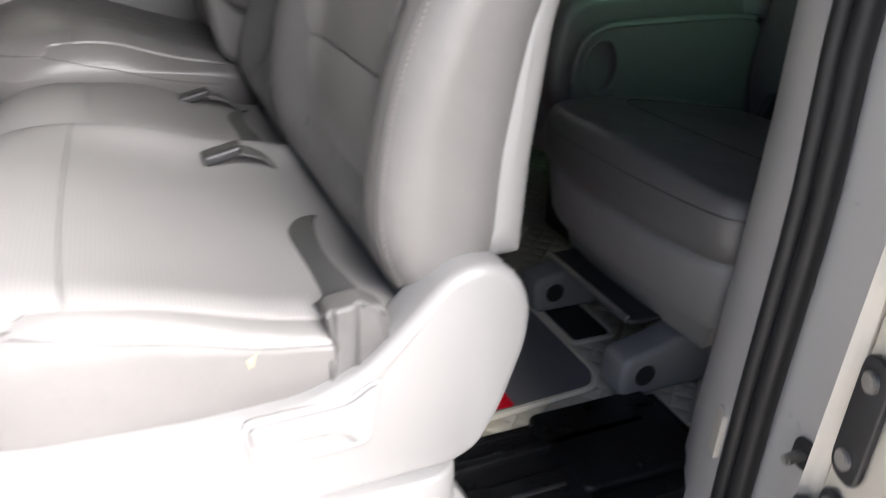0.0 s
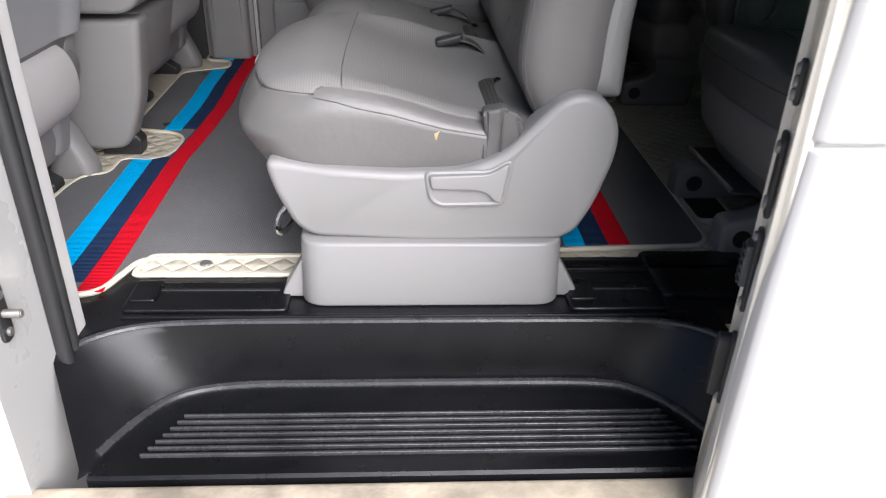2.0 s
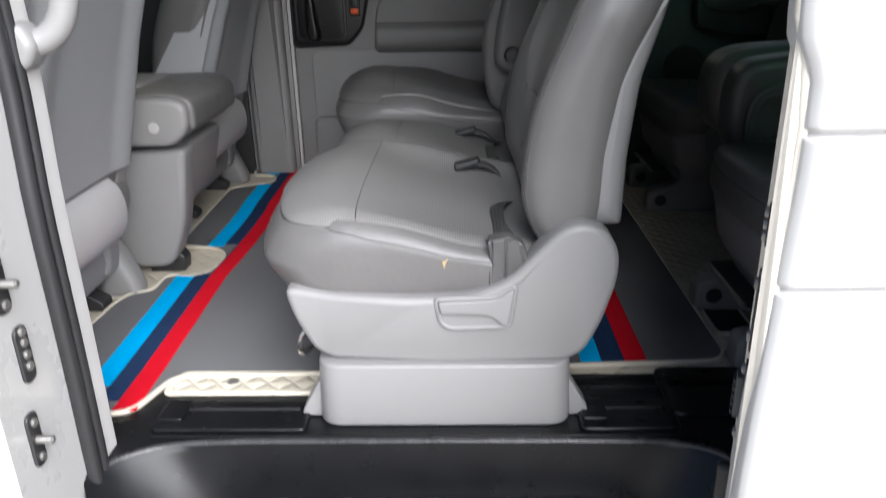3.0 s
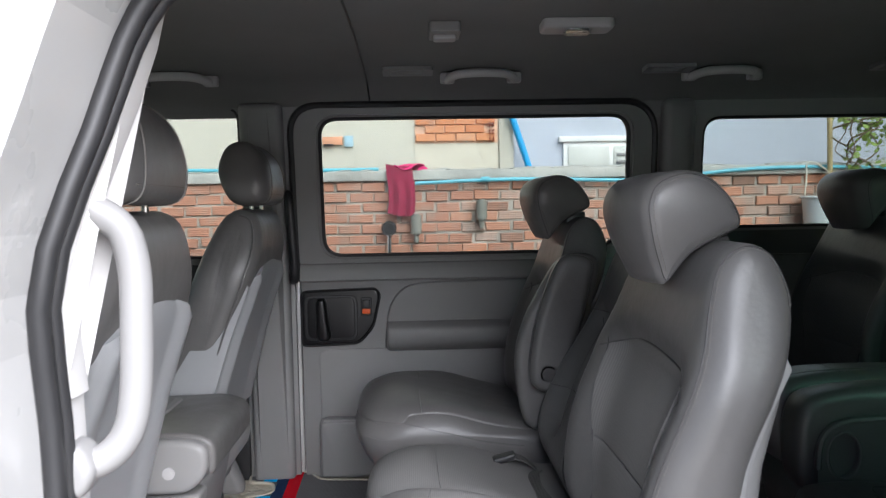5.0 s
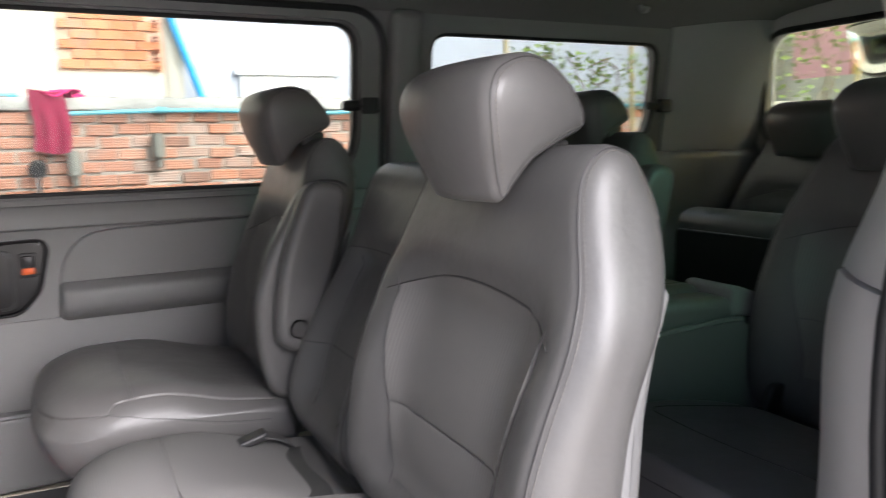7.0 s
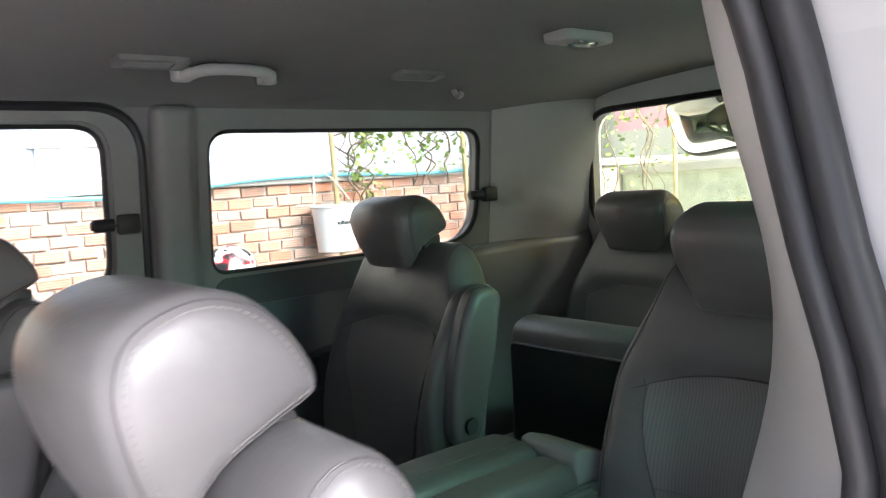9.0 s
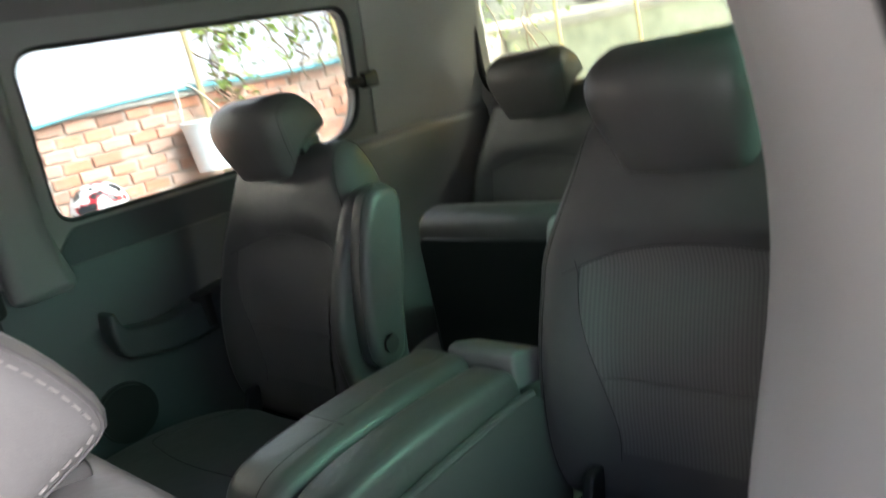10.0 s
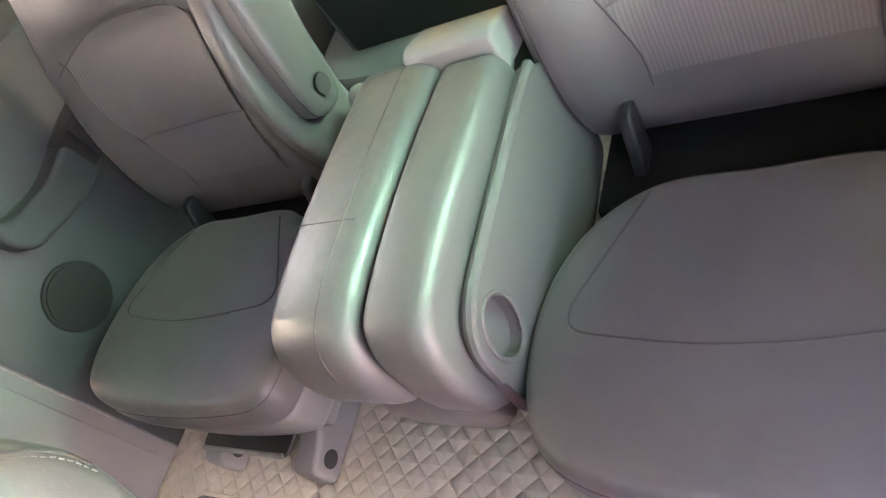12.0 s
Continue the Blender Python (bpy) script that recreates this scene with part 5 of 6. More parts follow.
for x, y in ((-0.403, 0.098), (-0.69, 0.863), (-0.71, 1.376)):
    bt = part("press_stud", rod((x, y, 0.007), (x, y, 0.011), 0.011, 18, 0.0015), STEEL if y < 0.2 else TRIM_DARK, mat, "round press stud")

# ---------------------------------------------------------------- far sliding door
door1 = struct(thing("door_1", "", ""), "closed far sliding door with grey plastic trim", "sliding door")
part("inner_panel", box(-0.558, 0.65, FAR, FAR + 0.06, -0.2, 0.752, 0.006), TRIM, door1)
part("edge_strip", box(-0.5725, -0.561, FAR - 0.004, FAR + 0.05, 0.02, 0.70, 0.002), PAINT, door1, "white painted door edge")
part("upper_ledge", slab(rounded([(1.585, 0.69), (1.592, 0.73), (1.60, 0.752), (1.63, 0.752), (1.63, 0.69)], 0.008), -0.555, 0.648, 0.0, "yz"), TRIM, door1)
ap = part("armrest_panel", slab(rounded([(-0.272, 0.44), (-0.258, 0.60), (-0.20, 0.672), (-0.10, 0.682), (0.62, 0.69), (0.62, 0.45)], [0.03, 0.05, 0.09, 0.03, 0.02, 0.02], 6), FAR - 0.010, FAR + 0.02, 0.008), TRIM, door1)
part("armrest", slab(smooth_loop([(1.606, 0.54), (1.572, 0.532), (1.560, 0.51), (1.566, 0.47), (1.606, 0.445)], 4), -0.262, 0.60, 0.012, "yz", 4, 4), TRIM, ap)
part("lower_skirt", slab(rounded([(-0.50, 0.02), (-0.50, 0.44), (-0.46, 0.452), (0.62, 0.45), (0.62, 0.02)], 0.015), FAR - 0.004, FAR + 0.02, 0.004), TRIM, door1)
bz = part("handle_bezel", slab(rounded([(-0.556, 0.468), (-0.553, 0.655), (-0.30, 0.662), (-0.285, 0.64), (-0.31, 0.53), (-0.36, 0.475)], 0.022, 4), FAR - 0.016, FAR + 0.02, 0.006), GLOSS_BLACK, door1, "black plastic handle bezel")
part("bezel_rim", tube([(p.x, FAR - 0.014, p.y) for p in rounded([(-0.556, 0.466), (-0.555, 0.657), (-0.298, 0.664), (-0.282, 0.64), (-0.308, 0.528), (-0.358, 0.472)], 0.022, 4)], 0.0035, 6, True), RUBBER, bz)
part("handle_cup", slab(rounded(rect(-0.545, -0.362, 0.485, 0.642), 0.03, 5), FAR - 0.018, FAR - 0.010, 0.003), RUBBER, bz, "recessed handle cup")
part("cup_floor", slab(rounded(rect(-0.535, -0.372, 0.493, 0.634), 0.025, 5), FAR - 0.0195, FAR - 0.010, 0.002), GLOSS_BLACK, bz)
part("pull_handle", slab(smooth_loop([(-0.500, 0.50), (-0.503, 0.56), (-0.500, 0.625), (-0.485, 0.634), (-0.468, 0.625), (-0.462, 0.56), (-0.455, 0.50), (-0.478, 0.485)], 3), FAR - 0.058, FAR - 0.012, 0.014), GLOSS_BLACK, bz, "black pull handle")
part("lock_frame", slab(rounded(rect(-0.351, -0.313, 0.568, 0.632), 0.006), FAR - 0.021, FAR - 0.01, 0.003), RUBBER, bz)
part("lock_marker", box(-0.346, -0.318, FAR - 0.026, FAR - 0.015, 0.576, 0.594, 0.003), ORANGE, bz, "orange lock slider")
part("lock_slider", box(-0.346, -0.318, FAR - 0.028, FAR - 0.015, 0.597, 0.625, 0.004), TRIM_DARK, bz)
mp = part("map_pocket", slab(rounded([(-0.50, 0.01), (-0.50, 0.21), (-0.47, 0.218), (-0.20, 0.21), (-0.12, 0.12), (-0.1, 0.01)], 0.02), FAR - 0.055, FAR + 0.01, 0.018), TRIM, door1)
part("pocket_lip", tube([(x, FAR - 0.05, 0.213) for x in span(-0.485, -0.21, 8)], 0.007, 8), TRIM, mp)
bg = thing("pillar_grab_bar", "black plastic grab bar on the far door pillar", "handle")
part("bar", tube(smooth_loop([(-0.575, 1.585, 0.70), (-0.566, 1.535, 0.71), (-0.562, 1.52, 0.76), (-0.565, 1.51, 0.86), (-0.57, 1.505, 0.95), (-0.575, 1.52, 0.985), (-0.585, 1.56, 0.99)], 4, False), 0.016, 10), TRIM_DARK, bg)

# ---------------------------------------------------------------- ceiling fittings
for x in (-0.97, -0.05, 0.70):
    th = thing("ceiling_grip", "grey fold-down grab handle on the headliner", "handle", "grips along the headliner")
    L = 0.205
    part("bar", tube(smooth_loop([(x, 1.335, 1.326), (x + 0.008, 1.30, 1.328), (x + 0.035, 1.268, 1.333), (x + L / 2, 1.260, 1.335), (x + L - 0.035, 1.268, 1.333), (x + L - 0.008, 1.30, 1.328), (x + L, 1.335, 1.326)], 4, False), 0.0130, 10), TRIM_LIGHT, th)
    for e in (0, L):
        part("mount", slab(rounded(rect(x + e - 0.022, x + e + 0.022, 1.318, 1.352), 0.012), 1.316, 1.348, 0.006, "xy"), TRIM_LIGHT, th)
for x in (-0.17, 0.62, 1.33):
    th = thing("ceiling_vent", "small slatted air vent in the headliner", "vent", "vents along the headliner")
    tilt = Matrix.Translation((x, 1.285, 1.340)) @ Matrix.Rotation(radians(-7), 4, "X")
    fr = part("frame", panel(rounded(rect(-0.075, 0.075, -0.032, 0.032), 0.01), [rounded(rect(-0.055, 0.045, -0.02, 0.02), 0.004)], lambda u, v, d: tilt @ Vector((u, v, d)), 0.02), TRIM, th, smooth=False)
    for i in range(5):
        bm = box(-0.056, 0.046, -0.019 + i * 0.0085, -0.0165 + i * 0.0085, 0.002, 0.006, 0)
        bmesh.ops.transform(bm, matrix=tilt, verts=bm.verts)
        part("slat", bm, TRIM, th)
    bm = box(-0.07, 0.06, -0.028, 0.028, 0.018, 0.024, 0)
    bmesh.ops.transform(bm, matrix=tilt, verts=bm.verts)
    part("backing", bm, RUBBER, th)
for x in (0.235, 1.44):
    th = thing("dome_lamp", "unlit ceiling lamp with a clear ribbed lens", "lamp", "lamps along the headliner")
    part("housing", slab(rounded(rect(x - 0.085, x + 0.085, 0.78, 0.86), 0.02), 1.352, 1.378, 0.008, "xy"), TRIM_LIGHT, th)
    part("lens", slab(rounded(rect(x - 0.03, x + 0.03, 0.785, 0.835), 0.012), 1.342, 1.356, 0.006, "xy"), thin_glass("clear_lens", (0.9, 0.95, 0.93)) if x < 1 else bpy.data.materials["clear_lens"], th)
    part("reflector", slab(rounded(rect(x - 0.026, x + 0.026, 0.79, 0.83), 0.01), 1.349, 1.354, 0.002, "xy"), CHROME, th)
th = thing("ceiling_switch", "small grey switch plate in the headliner", "switch")
part("plate", slab(rounded(rect(-0.115, -0.04, 0.80, 0.90), 0.01), 1.350, 1.375, 0.004, "xy"), TRIM, th)
part("knob", slab(rounded(rect(-0.105, -0.05, 0.83, 0.875), 0.01), 1.340, 1.352, 0.005, "xy"), TRIM_LIGHT, th)
th = thing("coat_hook", "small grey coat hook on the headliner", "hook")
part("hook", tube(smooth_loop([(1.57, 1.43, 1.34), (1.57, 1.415, 1.318), (1.57, 1.40, 1.312), (1.57, 1.39, 1.322)], 4, False), 0.009, 8), TRIM_LIGHT, th)
part("headliner_seam", tube([(-0.30, p.x, p.y - 0.001) for p in CEIL[6:]], 0.003, 6), TRIM_DARK, ceiling)

# ---------------------------------------------------------------- open near sliding door
door2 = struct(thing("door_2", "", ""), "white sliding door pushed open along the van side", "sliding door")


def door_side(z):
    """The outer face leans and swells a little."""
    return -0.43 + 0.03 * ease((0.2 - z) / 0.5) - 0.006 * ease((z - 0.45) / 0.15) + 0.10 * max(0, z - 0.75)


def front_edge(z):
    """The leading edge steps forward above the waist line."""
    return 0.353 - 0.004 * math.sin(z * 9) - 0.016 * ease((z - 0.64) / 0.05)


def skin(u, z):
    x = front_edge(z) + u * (1.42 - front_edge(z))
    roll = max(0.0, 1 - (x - front_edge(z)) / 0.014)
    crease = sum(0.013 * math.exp(-((z - c) / 0.0035) ** 2) for c in (0.433, 0.595))
    return Vector((x, door_side(z) + 0.010 * roll * roll + crease, z))


part("outer_skin", sheet([0, 0.002, 0.004, 0.007, 0.010, 0.014, 0.02, 0.1, 0.3, 0.5, 0.7, 0.85, 1.0], sorted(span(-0.30, 0.80, 56) + span(0.421, 0.445, 13) + span(0.583, 0.607, 13)), skin, 0.03, (0, -1, 0)), PAINT, door2)
DW = ring_loop(0.47, 1.34, 0.845, 1.19, 0.08)
part("window_surround", panel(tall(rounded(rect(0.340, 1.42, 0.803, 1.24), [0.005, 0.005, 0.06, 0.06])), [DW], lambda u, v, d: (u, door_side(v) + d, v), 0.05), PAINT, door2, smooth=False)
part("window_pane", panel(ring_loop(0.46, 1.35, 0.835, 1.20, 0.08), [], lambda u, v, d: (u, door_side(v) + 0.02 + d, v), 0.004), GLASS_GREY, door2, "smoke-tinted glass", smooth=False)
part("window_rubber", tube([(p.x, door_side(p.y) - 0.002, p.y) for p in DW], 0.008, 8, True), RUBBER, door2)
part("door_core", box(0.45, 1.40, -0.405, -0.36, -0.28, 0.80, 0.004), PAINT_EDGE, door2)
part("front_flange", slab(tall([(0.350, -0.27), (0.350, 0.60), (0.344, 0.66), (0.332, 0.70), (0.331, 0.80), (0.44, 0.80), (0.44, -0.27)]), -0.418, -0.300, 0.010, warp=lambda p: Vector((p.x + 0.4 * max(0.0, p.y + 0.415), p.y + 0.43 + door_side(p.z), p.z))), PAINT_EDGE, door2, "cream painted door edge")
part("edge_rubber", tube([(0.50, -0.345, z) for z in span(-0.2, 0.8, 12)], 0.008, 8), RUBBER, door2)
rb = thing("rail_bracket", "pale painted roller bracket on the open door", "door fitting")
part("plate", panel(rounded(rect(0.62, 0.78, 0.66, 0.74), 0.01), [rounded(rect(0.665, 0.715, 0.672, 0.715), 0.02)], lambda u, v, d: (u, -0.345 + d, v), 0.02), PAINT_EDGE, rb, smooth=False)
bf = thing("door_buffer", "dark rubber door buffer beside the rear pillar", "door fitting")
part("pad", slab(rounded([(0.515, 1.115), (0.56, 1.115), (0.565, 1.30), (0.515, 1.30)], 0.016), -0.275, -0.245, 0.01), TRIM_DARK, bf)
part("bolt", rod((0.537, -0.28, 1.137), (0.537, -0.272, 1.137), 0.010, 12, 0.002), RUBBER, bf)

# ---------------------------------------------------------------- outside
MORTAR = surface("old_mortar", (0.40, 0.36, 0.31), 0.95, 0.35, 5, 80, 0.7, 0, 0.004)


def brick_mat(name, stops):
    m, nt, b = nodes_of(name, (0.4, 0.2, 0.12), 0.9, 0, 0.2)
    oi = nt.nodes.new("ShaderNodeObjectInfo")
    v = coords(nt)
    add = nt.nodes.new("ShaderNodeVectorMath")
    nt.links.new(v, add.inputs[0])
    nt.links.new(oi.outputs["Location"], add.inputs[1])
    n = noise_tex(nt, add.outputs[0], 14, 5)
    mx = nt.nodes.new("ShaderNodeMath")
    mx.operation = "MULTIPLY_ADD"
    mx.inputs[1].default_value = 0.75
    nt.links.new(oi.outputs["Random"], mx.inputs[0])
    hf = nt.nodes.new("ShaderNodeMath")
    hf.operation = "MULTIPLY"
    hf.inputs[1].default_value = 0.35
    nt.links.new(n, hf.inputs[0])
    nt.links.new(hf.outputs[0], mx.inputs[2])
    grime = nt.nodes.new("ShaderNodeMix")
    grime.data_type, grime.inputs[7].default_value = "RGBA", (0.30, 0.27, 0.235, 1)
    nt.links.new(ramp(nt, mx.outputs[0], stops), grime.inputs[6])
    nt.links.new(ramp(nt, noise_tex(nt, add.outputs[0], 3.5, 8, 0.75), [(0.50, (0, 0, 0)), (0.72, (0.85, 0.85, 0.85))]), grime.inputs[0])
    nt.links.new(grime.outputs[2], b.inputs["Base Color"])
    w = nt.nodes.new("ShaderNodeTexWave")
    w.bands_direction = "Z"
    w.inputs["Scale"].default_value = 22
    w.inputs["Distortion"].default_value = 1.5
    nt.links.new(v, w.inputs["Vector"])
    nr = bump(nt, b, w.outputs["Fac"], 0.35, 0.004)
    bump(nt, b, noise_tex(nt, add.outputs[0], 60, 4), 0.5, 0.003, nr)
    return m


BRICK = brick_mat("old_red_brick", [(0.12, (0.22, 0.165, 0.135)), (0.26, (0.44, 0.21, 0.14)), (0.42, (0.52, 0.27, 0.18)), (0.58, (0.43, 0.31, 0.25)), (0.74, (0.56, 0.25, 0.15)), (0.92, (0.48, 0.37, 0.31))])
BRICK_ORANGE = brick_mat("new_orange_brick", [(0.1, (0.55, 0.20, 0.09)), (0.5, (0.64, 0.26, 0.12)), (0.9, (0.70, 0.34, 0.18))])
CONCRETE_OLD = surface("weathered_coping", (0.46, 0.45, 0.41), 0.9, 0.25, 3, 60, 0.6, 0.3, 0.004)
PVC = surface("cyan_pvc_pipe", (0.12, 0.45, 0.55), 0.4, 0.1, 5, 200, 0.1)
yard = struct(part("yard_wall", box(-4.5, 9.0, 4.165, 4.30, -0.62, 1.115, 0), MORTAR), "old brick yard wall with a concrete coping", "brick wall")
cop = part("coping", box(-4.5, 9.0, 4.12, 4.34, 1.115, 1.185, 0.012, 2), CONCRETE_OLD, yard, "weathered concrete coping")
rnd = random.Random(4)
bm = bmesh.new()
for i in range(70):
    x = rnd.uniform(-4.4, 5)
    b2 = bmesh.ops.create_icosphere(bm, subdivisions=1, radius=1)
    for v in b2["verts"]:
        v.co = Vector((x + v.co.x * (0.10 + 0.14 * ((i * 7) % 5) / 5), 4.22 + v.co.y * 0.09, 1.185 + v.co.z * (0.012 + 0.016 * ((i * 3) % 4) / 4)))
tagged(part("mortar_crumbs", bm, CONCRETE_OLD, yard), kind="stuff")
house = thing("cream_house", "cream plastered house with a bare brick patch", "house")
CREAM_WALL = surface("cream_plaster", (0.56, 0.53, 0.45), 0.9, 0.06, 1, 60, 0.3)
part("wall", box(-9, 0.90, 7.0, 7.4, -0.62, 6, 0), CREAM_WALL, house)
part("corner_band", box(0.76, 0.915, 6.97, 7.0, -0.6, 6, 0.006), CREAM_WALL, house)
part("brick_field", box(-0.14, 0.75, 6.99, 7.0, 1.602, 2.20, 0), surface("orange_mortar", (0.72, 0.47, 0.33), 0.9, 0.12, 6, 60, 0.4), house, "orange brick infill")
pl = part("plaster_patch", box(-0.14, 0.75, 6.99, 7.0, 1.0, 1.60, 0), surface("raw_plaster", (0.62, 0.57, 0.47), 0.95, 0.15, 3, 60, 0.4), house, "raw unpainted plaster")
vb = part("wall_vent", box(-1.117, -0.91, 6.95, 7.0, 1.60, 1.685, 0.006), surface("faded_orange_vent", (0.70, 0.34, 0.20), 0.7, 0.1, 8), house, "faded orange vent box")
part("vent_slot", box(-1.10, -1.0, 6.93, 6.96, 1.592, 1.608, 0.003), TRIM_DARK, vb)
part("wall_vent", box(-0.889, -0.797, 6.96, 7.0, 1.58, 1.695, 0.006), surface("pale_blue_vent", (0.36, 0.52, 0.60), 0.7, 0.15, 8), house, "pale blue vent plate")
dots = [box(x, x + 0.014, 6.925, 6.99, z, z + 0.016, 0.002, 1) for x in (0.655, 0.69) for z in (1.615, 1.64, 1.69, 1.72, 1.77, 1.80, 1.88, 1.91, 2.0, 2.03, 2.06)]
part("vent_holes", merge(*dots), surface("dark_red_clay", (0.25, 0.05, 0.03), 0.9), house, "dark holes of a vent brick")
house2 = thing("blue_house", "pale blue plastered house behind the yard wall", "house")
part("wall", box(0.92, 14, 7.1, 7.4, -0.62, 5.5, 0), surface("blue_plaster", (0.50, 0.53, 0.60), 0.9, 0.05, 1, 60, 0.3), house2)
wn2 = part("window", box(1.47, 2.45, 7.06, 7.10, 1.10, 1.60, 0.004), surface("window_white", (0.8, 0.8, 0.78), 0.5), house2, "white framed sliding window")
for x0, x1 in ((1.52, 1.97), (2.02, 2.40)):
    part("pane", box(x0, x1, 7.045, 7.062, 1.14, 1.55, 0.003), surface("window_pane", (0.55, 0.56, 0.52), 0.25) if x0 < 1.6 else bpy.data.materials["window_pane"], wn2)
for z in (1.2, 1.28, 1.36, 1.44):
    part("grille_bar", box(2.05, 2.20, 7.03, 7.045, z, z + 0.03, 0.002), TRIM, wn2)
part("lintel", box(1.42, 2.50, 7.03, 7.10, 1.60, 1.66, 0.006), bpy.data.materials["window_white"], house2)
pipe = thing("downpipe", "slanting bright blue plastic downpipe", "pipe")
part("tube", rod((0.80, 6.9, 2.15), (1.14, 6.9, 1.10), 0.035, 16), surface("bright_blue_pvc", (0.02, 0.36, 0.75), 0.4, 0.05), pipe)
line = thing("water_pipe", "thin cyan water pipe along the yard wall", "pipe")
part("tube", tube([(x, 4.10, 1.10 + 0.012 * math.sin(x * 3.1) + 0.05 * ease((x - 1.2) / 1.0)) for x in span(-0.15, 4.2, 24)], 0.013, 8), PVC, line)
part("tube", tube([(x, 4.16, 1.205 + 0.008 * math.sin(x * 2.3)) for x in span(-4.4, -0.4, 16)], 0.012, 8), PVC, line)
part("coupling", rod((0.30, 4.10, 1.115), (0.36, 4.10, 1.113), 0.019, 12, 0.003), PVC, line)
cloth = thing("hanging_cloth", "crimson cloth hung over the wall", "cloth")
CLOTH = surface("crimson_cloth", (0.26, 0.012, 0.05), 0.9, 0.15, 12, 300, 0.4)
PINK = surface("pink_cloth", (0.75, 0.03, 0.18), 0.9, 0.15, 12, 300, 0.4)
part("lower_cloth", sheet(span(-0.34, -0.16, 16), span(0.885, 1.222, 12), lambda u, v: (u + 0.01 * math.sin(v * 14), 4.085 + 0.012 * math.sin(u * 75) * ease((1.15 - v) / 0.1), v - 0.012 * math.sin(u * 21)), 0.004, (0, -1, 0)), CLOTH, cloth)
part("upper_cloth", sheet(span(-0.30, -0.10, 14), span(4.07, 4.32, 6), lambda u, v: (u + 0.04 * math.sin(v * 30), v, 1.195 + 0.02 * math.sin(u * 33 + v * 20) + 0.015), 0.006, (0, 0, 1)), PINK, cloth)
sh = thing("shower_head", "chrome hand shower on the yard wall", "shower head")
part("head", rod((-0.335, 4.06, 0.79), (-0.335, 4.10, 0.80), 0.052, 24, 0.008), CHROME, sh)
part("face", rod((-0.335, 4.056, 0.789), (-0.335, 4.062, 0.79), 0.040, 24), TRIM_DARK, sh)
part("handle", tube([(-0.335, 4.09, 0.76), (-0.335, 4.10, 0.65), (-0.34, 4.11, 0.50)], 0.016, 10), CHROME, sh)
part("hose", tube(smooth_loop([(-0.34, 4.11, 0.52), (-0.42, 4.1, 0.45), (-0.46, 4.12, 0.2), (-0.40, 4.12, -0.2)], 5, False), 0.009, 8), CHROME, sh)
for x, z, h in ((-0.15, 0.74, 0.15), (0.30, 0.83, 0.15)):
    th = thing("wall_bottle", "dull plastic bottle fixed to the brick wall", "bottle", "bottles on the yard wall")
    part("body", rod((x, 4.10, z), (x, 4.10, z + h), 0.038, 16, 0.012), surface("grey_bottle", (0.22, 0.22, 0.19), 0.35) if x < 0 else bpy.data.materials["grey_bottle"], th)
    part("neck", rod((x, 4.10, z - 0.05), (x, 4.10, z), 0.018, 12, 0.004), bpy.data.materials["grey_bottle"], th)
bk2 = thing("bucket", "white plastic paint bucket hung on the wall by a rope", "bucket")
BUCKET = surface("white_bucket_plastic", (0.70, 0.76, 0.76), 0.4, 0.05, 6, 300, 0.1)
bm = bmesh.new()
bmesh.ops.create_cone(bm, cap_ends=False, segments=28, radius1=0.125, radius2=0.15, depth=0.30)
bmesh.ops.translate(bm, vec=(2.64, 3.98, 0.80), verts=bm.verts)
part("pail", bm, BUCKET, bk2)
part("rim", tube([(2.64 + 0.152 * math.cos(t), 3.98 + 0.152 * math.sin(t), 0.948) for t in span(0, 2 * math.pi, 28)[:-1]], 0.010, 8, True), BUCKET, bk2)
part("rope", tube(smooth_loop([(2.49, 3.98, 0.95), (2.53, 4.03, 1.08), (2.58, 4.10, 1.19), (2.68, 4.06, 1.14), (2.79, 3.98, 0.95)], 4, False), 0.006, 6), CREAM, bk2)
for i in range(4):
    part("mark", box(2.57 + i * 0.03, 2.59 + i * 0.03, 3.826 + abs(i - 1.5) * 0.004, 3.836, 0.83, 0.85 + 0.006 * (i % 2), 0.001), TRIM_DARK, bk2, "dark unreadable writing")
hm = thing("helmet", "red, white and black motorcycle helmet behind the window", "helmet")
bm = bmesh.new()
bmesh.ops.create_uvsphere(bm, u_segments=28, v_segments=18, radius=0.135)
for v in bm.verts:
    v.co = Vector((1.70 + v.co.x * 1.1, 3.55 + v.co.y, 0.66 + max(v.co.z, -0.09)))


def helmet_mat():
    m, nt, b = nodes_of("helmet_paint", (0.5, 0.5, 0.5), 0.25)
    n = noise_tex(nt, coords(nt), 9, 2)
    nt.links.new(ramp(nt, n, [(0.40, (0.02, 0.02, 0.02)), (0.44, (0.75, 0.75, 0.74)), (0.54, (0.75, 0.74, 0.72)), (0.57, (0.55, 0.02, 0.03)), (0.62, (0.03, 0.03, 0.03))]), b.inputs["Base Color"])
    return m


part("shell", bm, helmet_mat(), hm)
part("rim", tube([(1.70 + 0.145 * math.cos(t), 3.55 + 0.132 * math.sin(t), 0.572) for t in span(0, 2 * math.pi, 24)[:-1]], 0.010, 8, True), RUBBER, hm)
st = thing("parked_motorbike_rack", "dark steel rack that holds the helmet", "rack")
part("shelf", box(1.48, 1.93, 3.40, 3.70, 0.545, 0.565, 0.004), TRIM_DARK, st)
for x in (1.50, 1.91):
    for y in (3.42, 3.68):
        part("leg", rod((x, y, -0.62), (x, y, 0.55), 0.012, 10), TRIM_DARK, st)

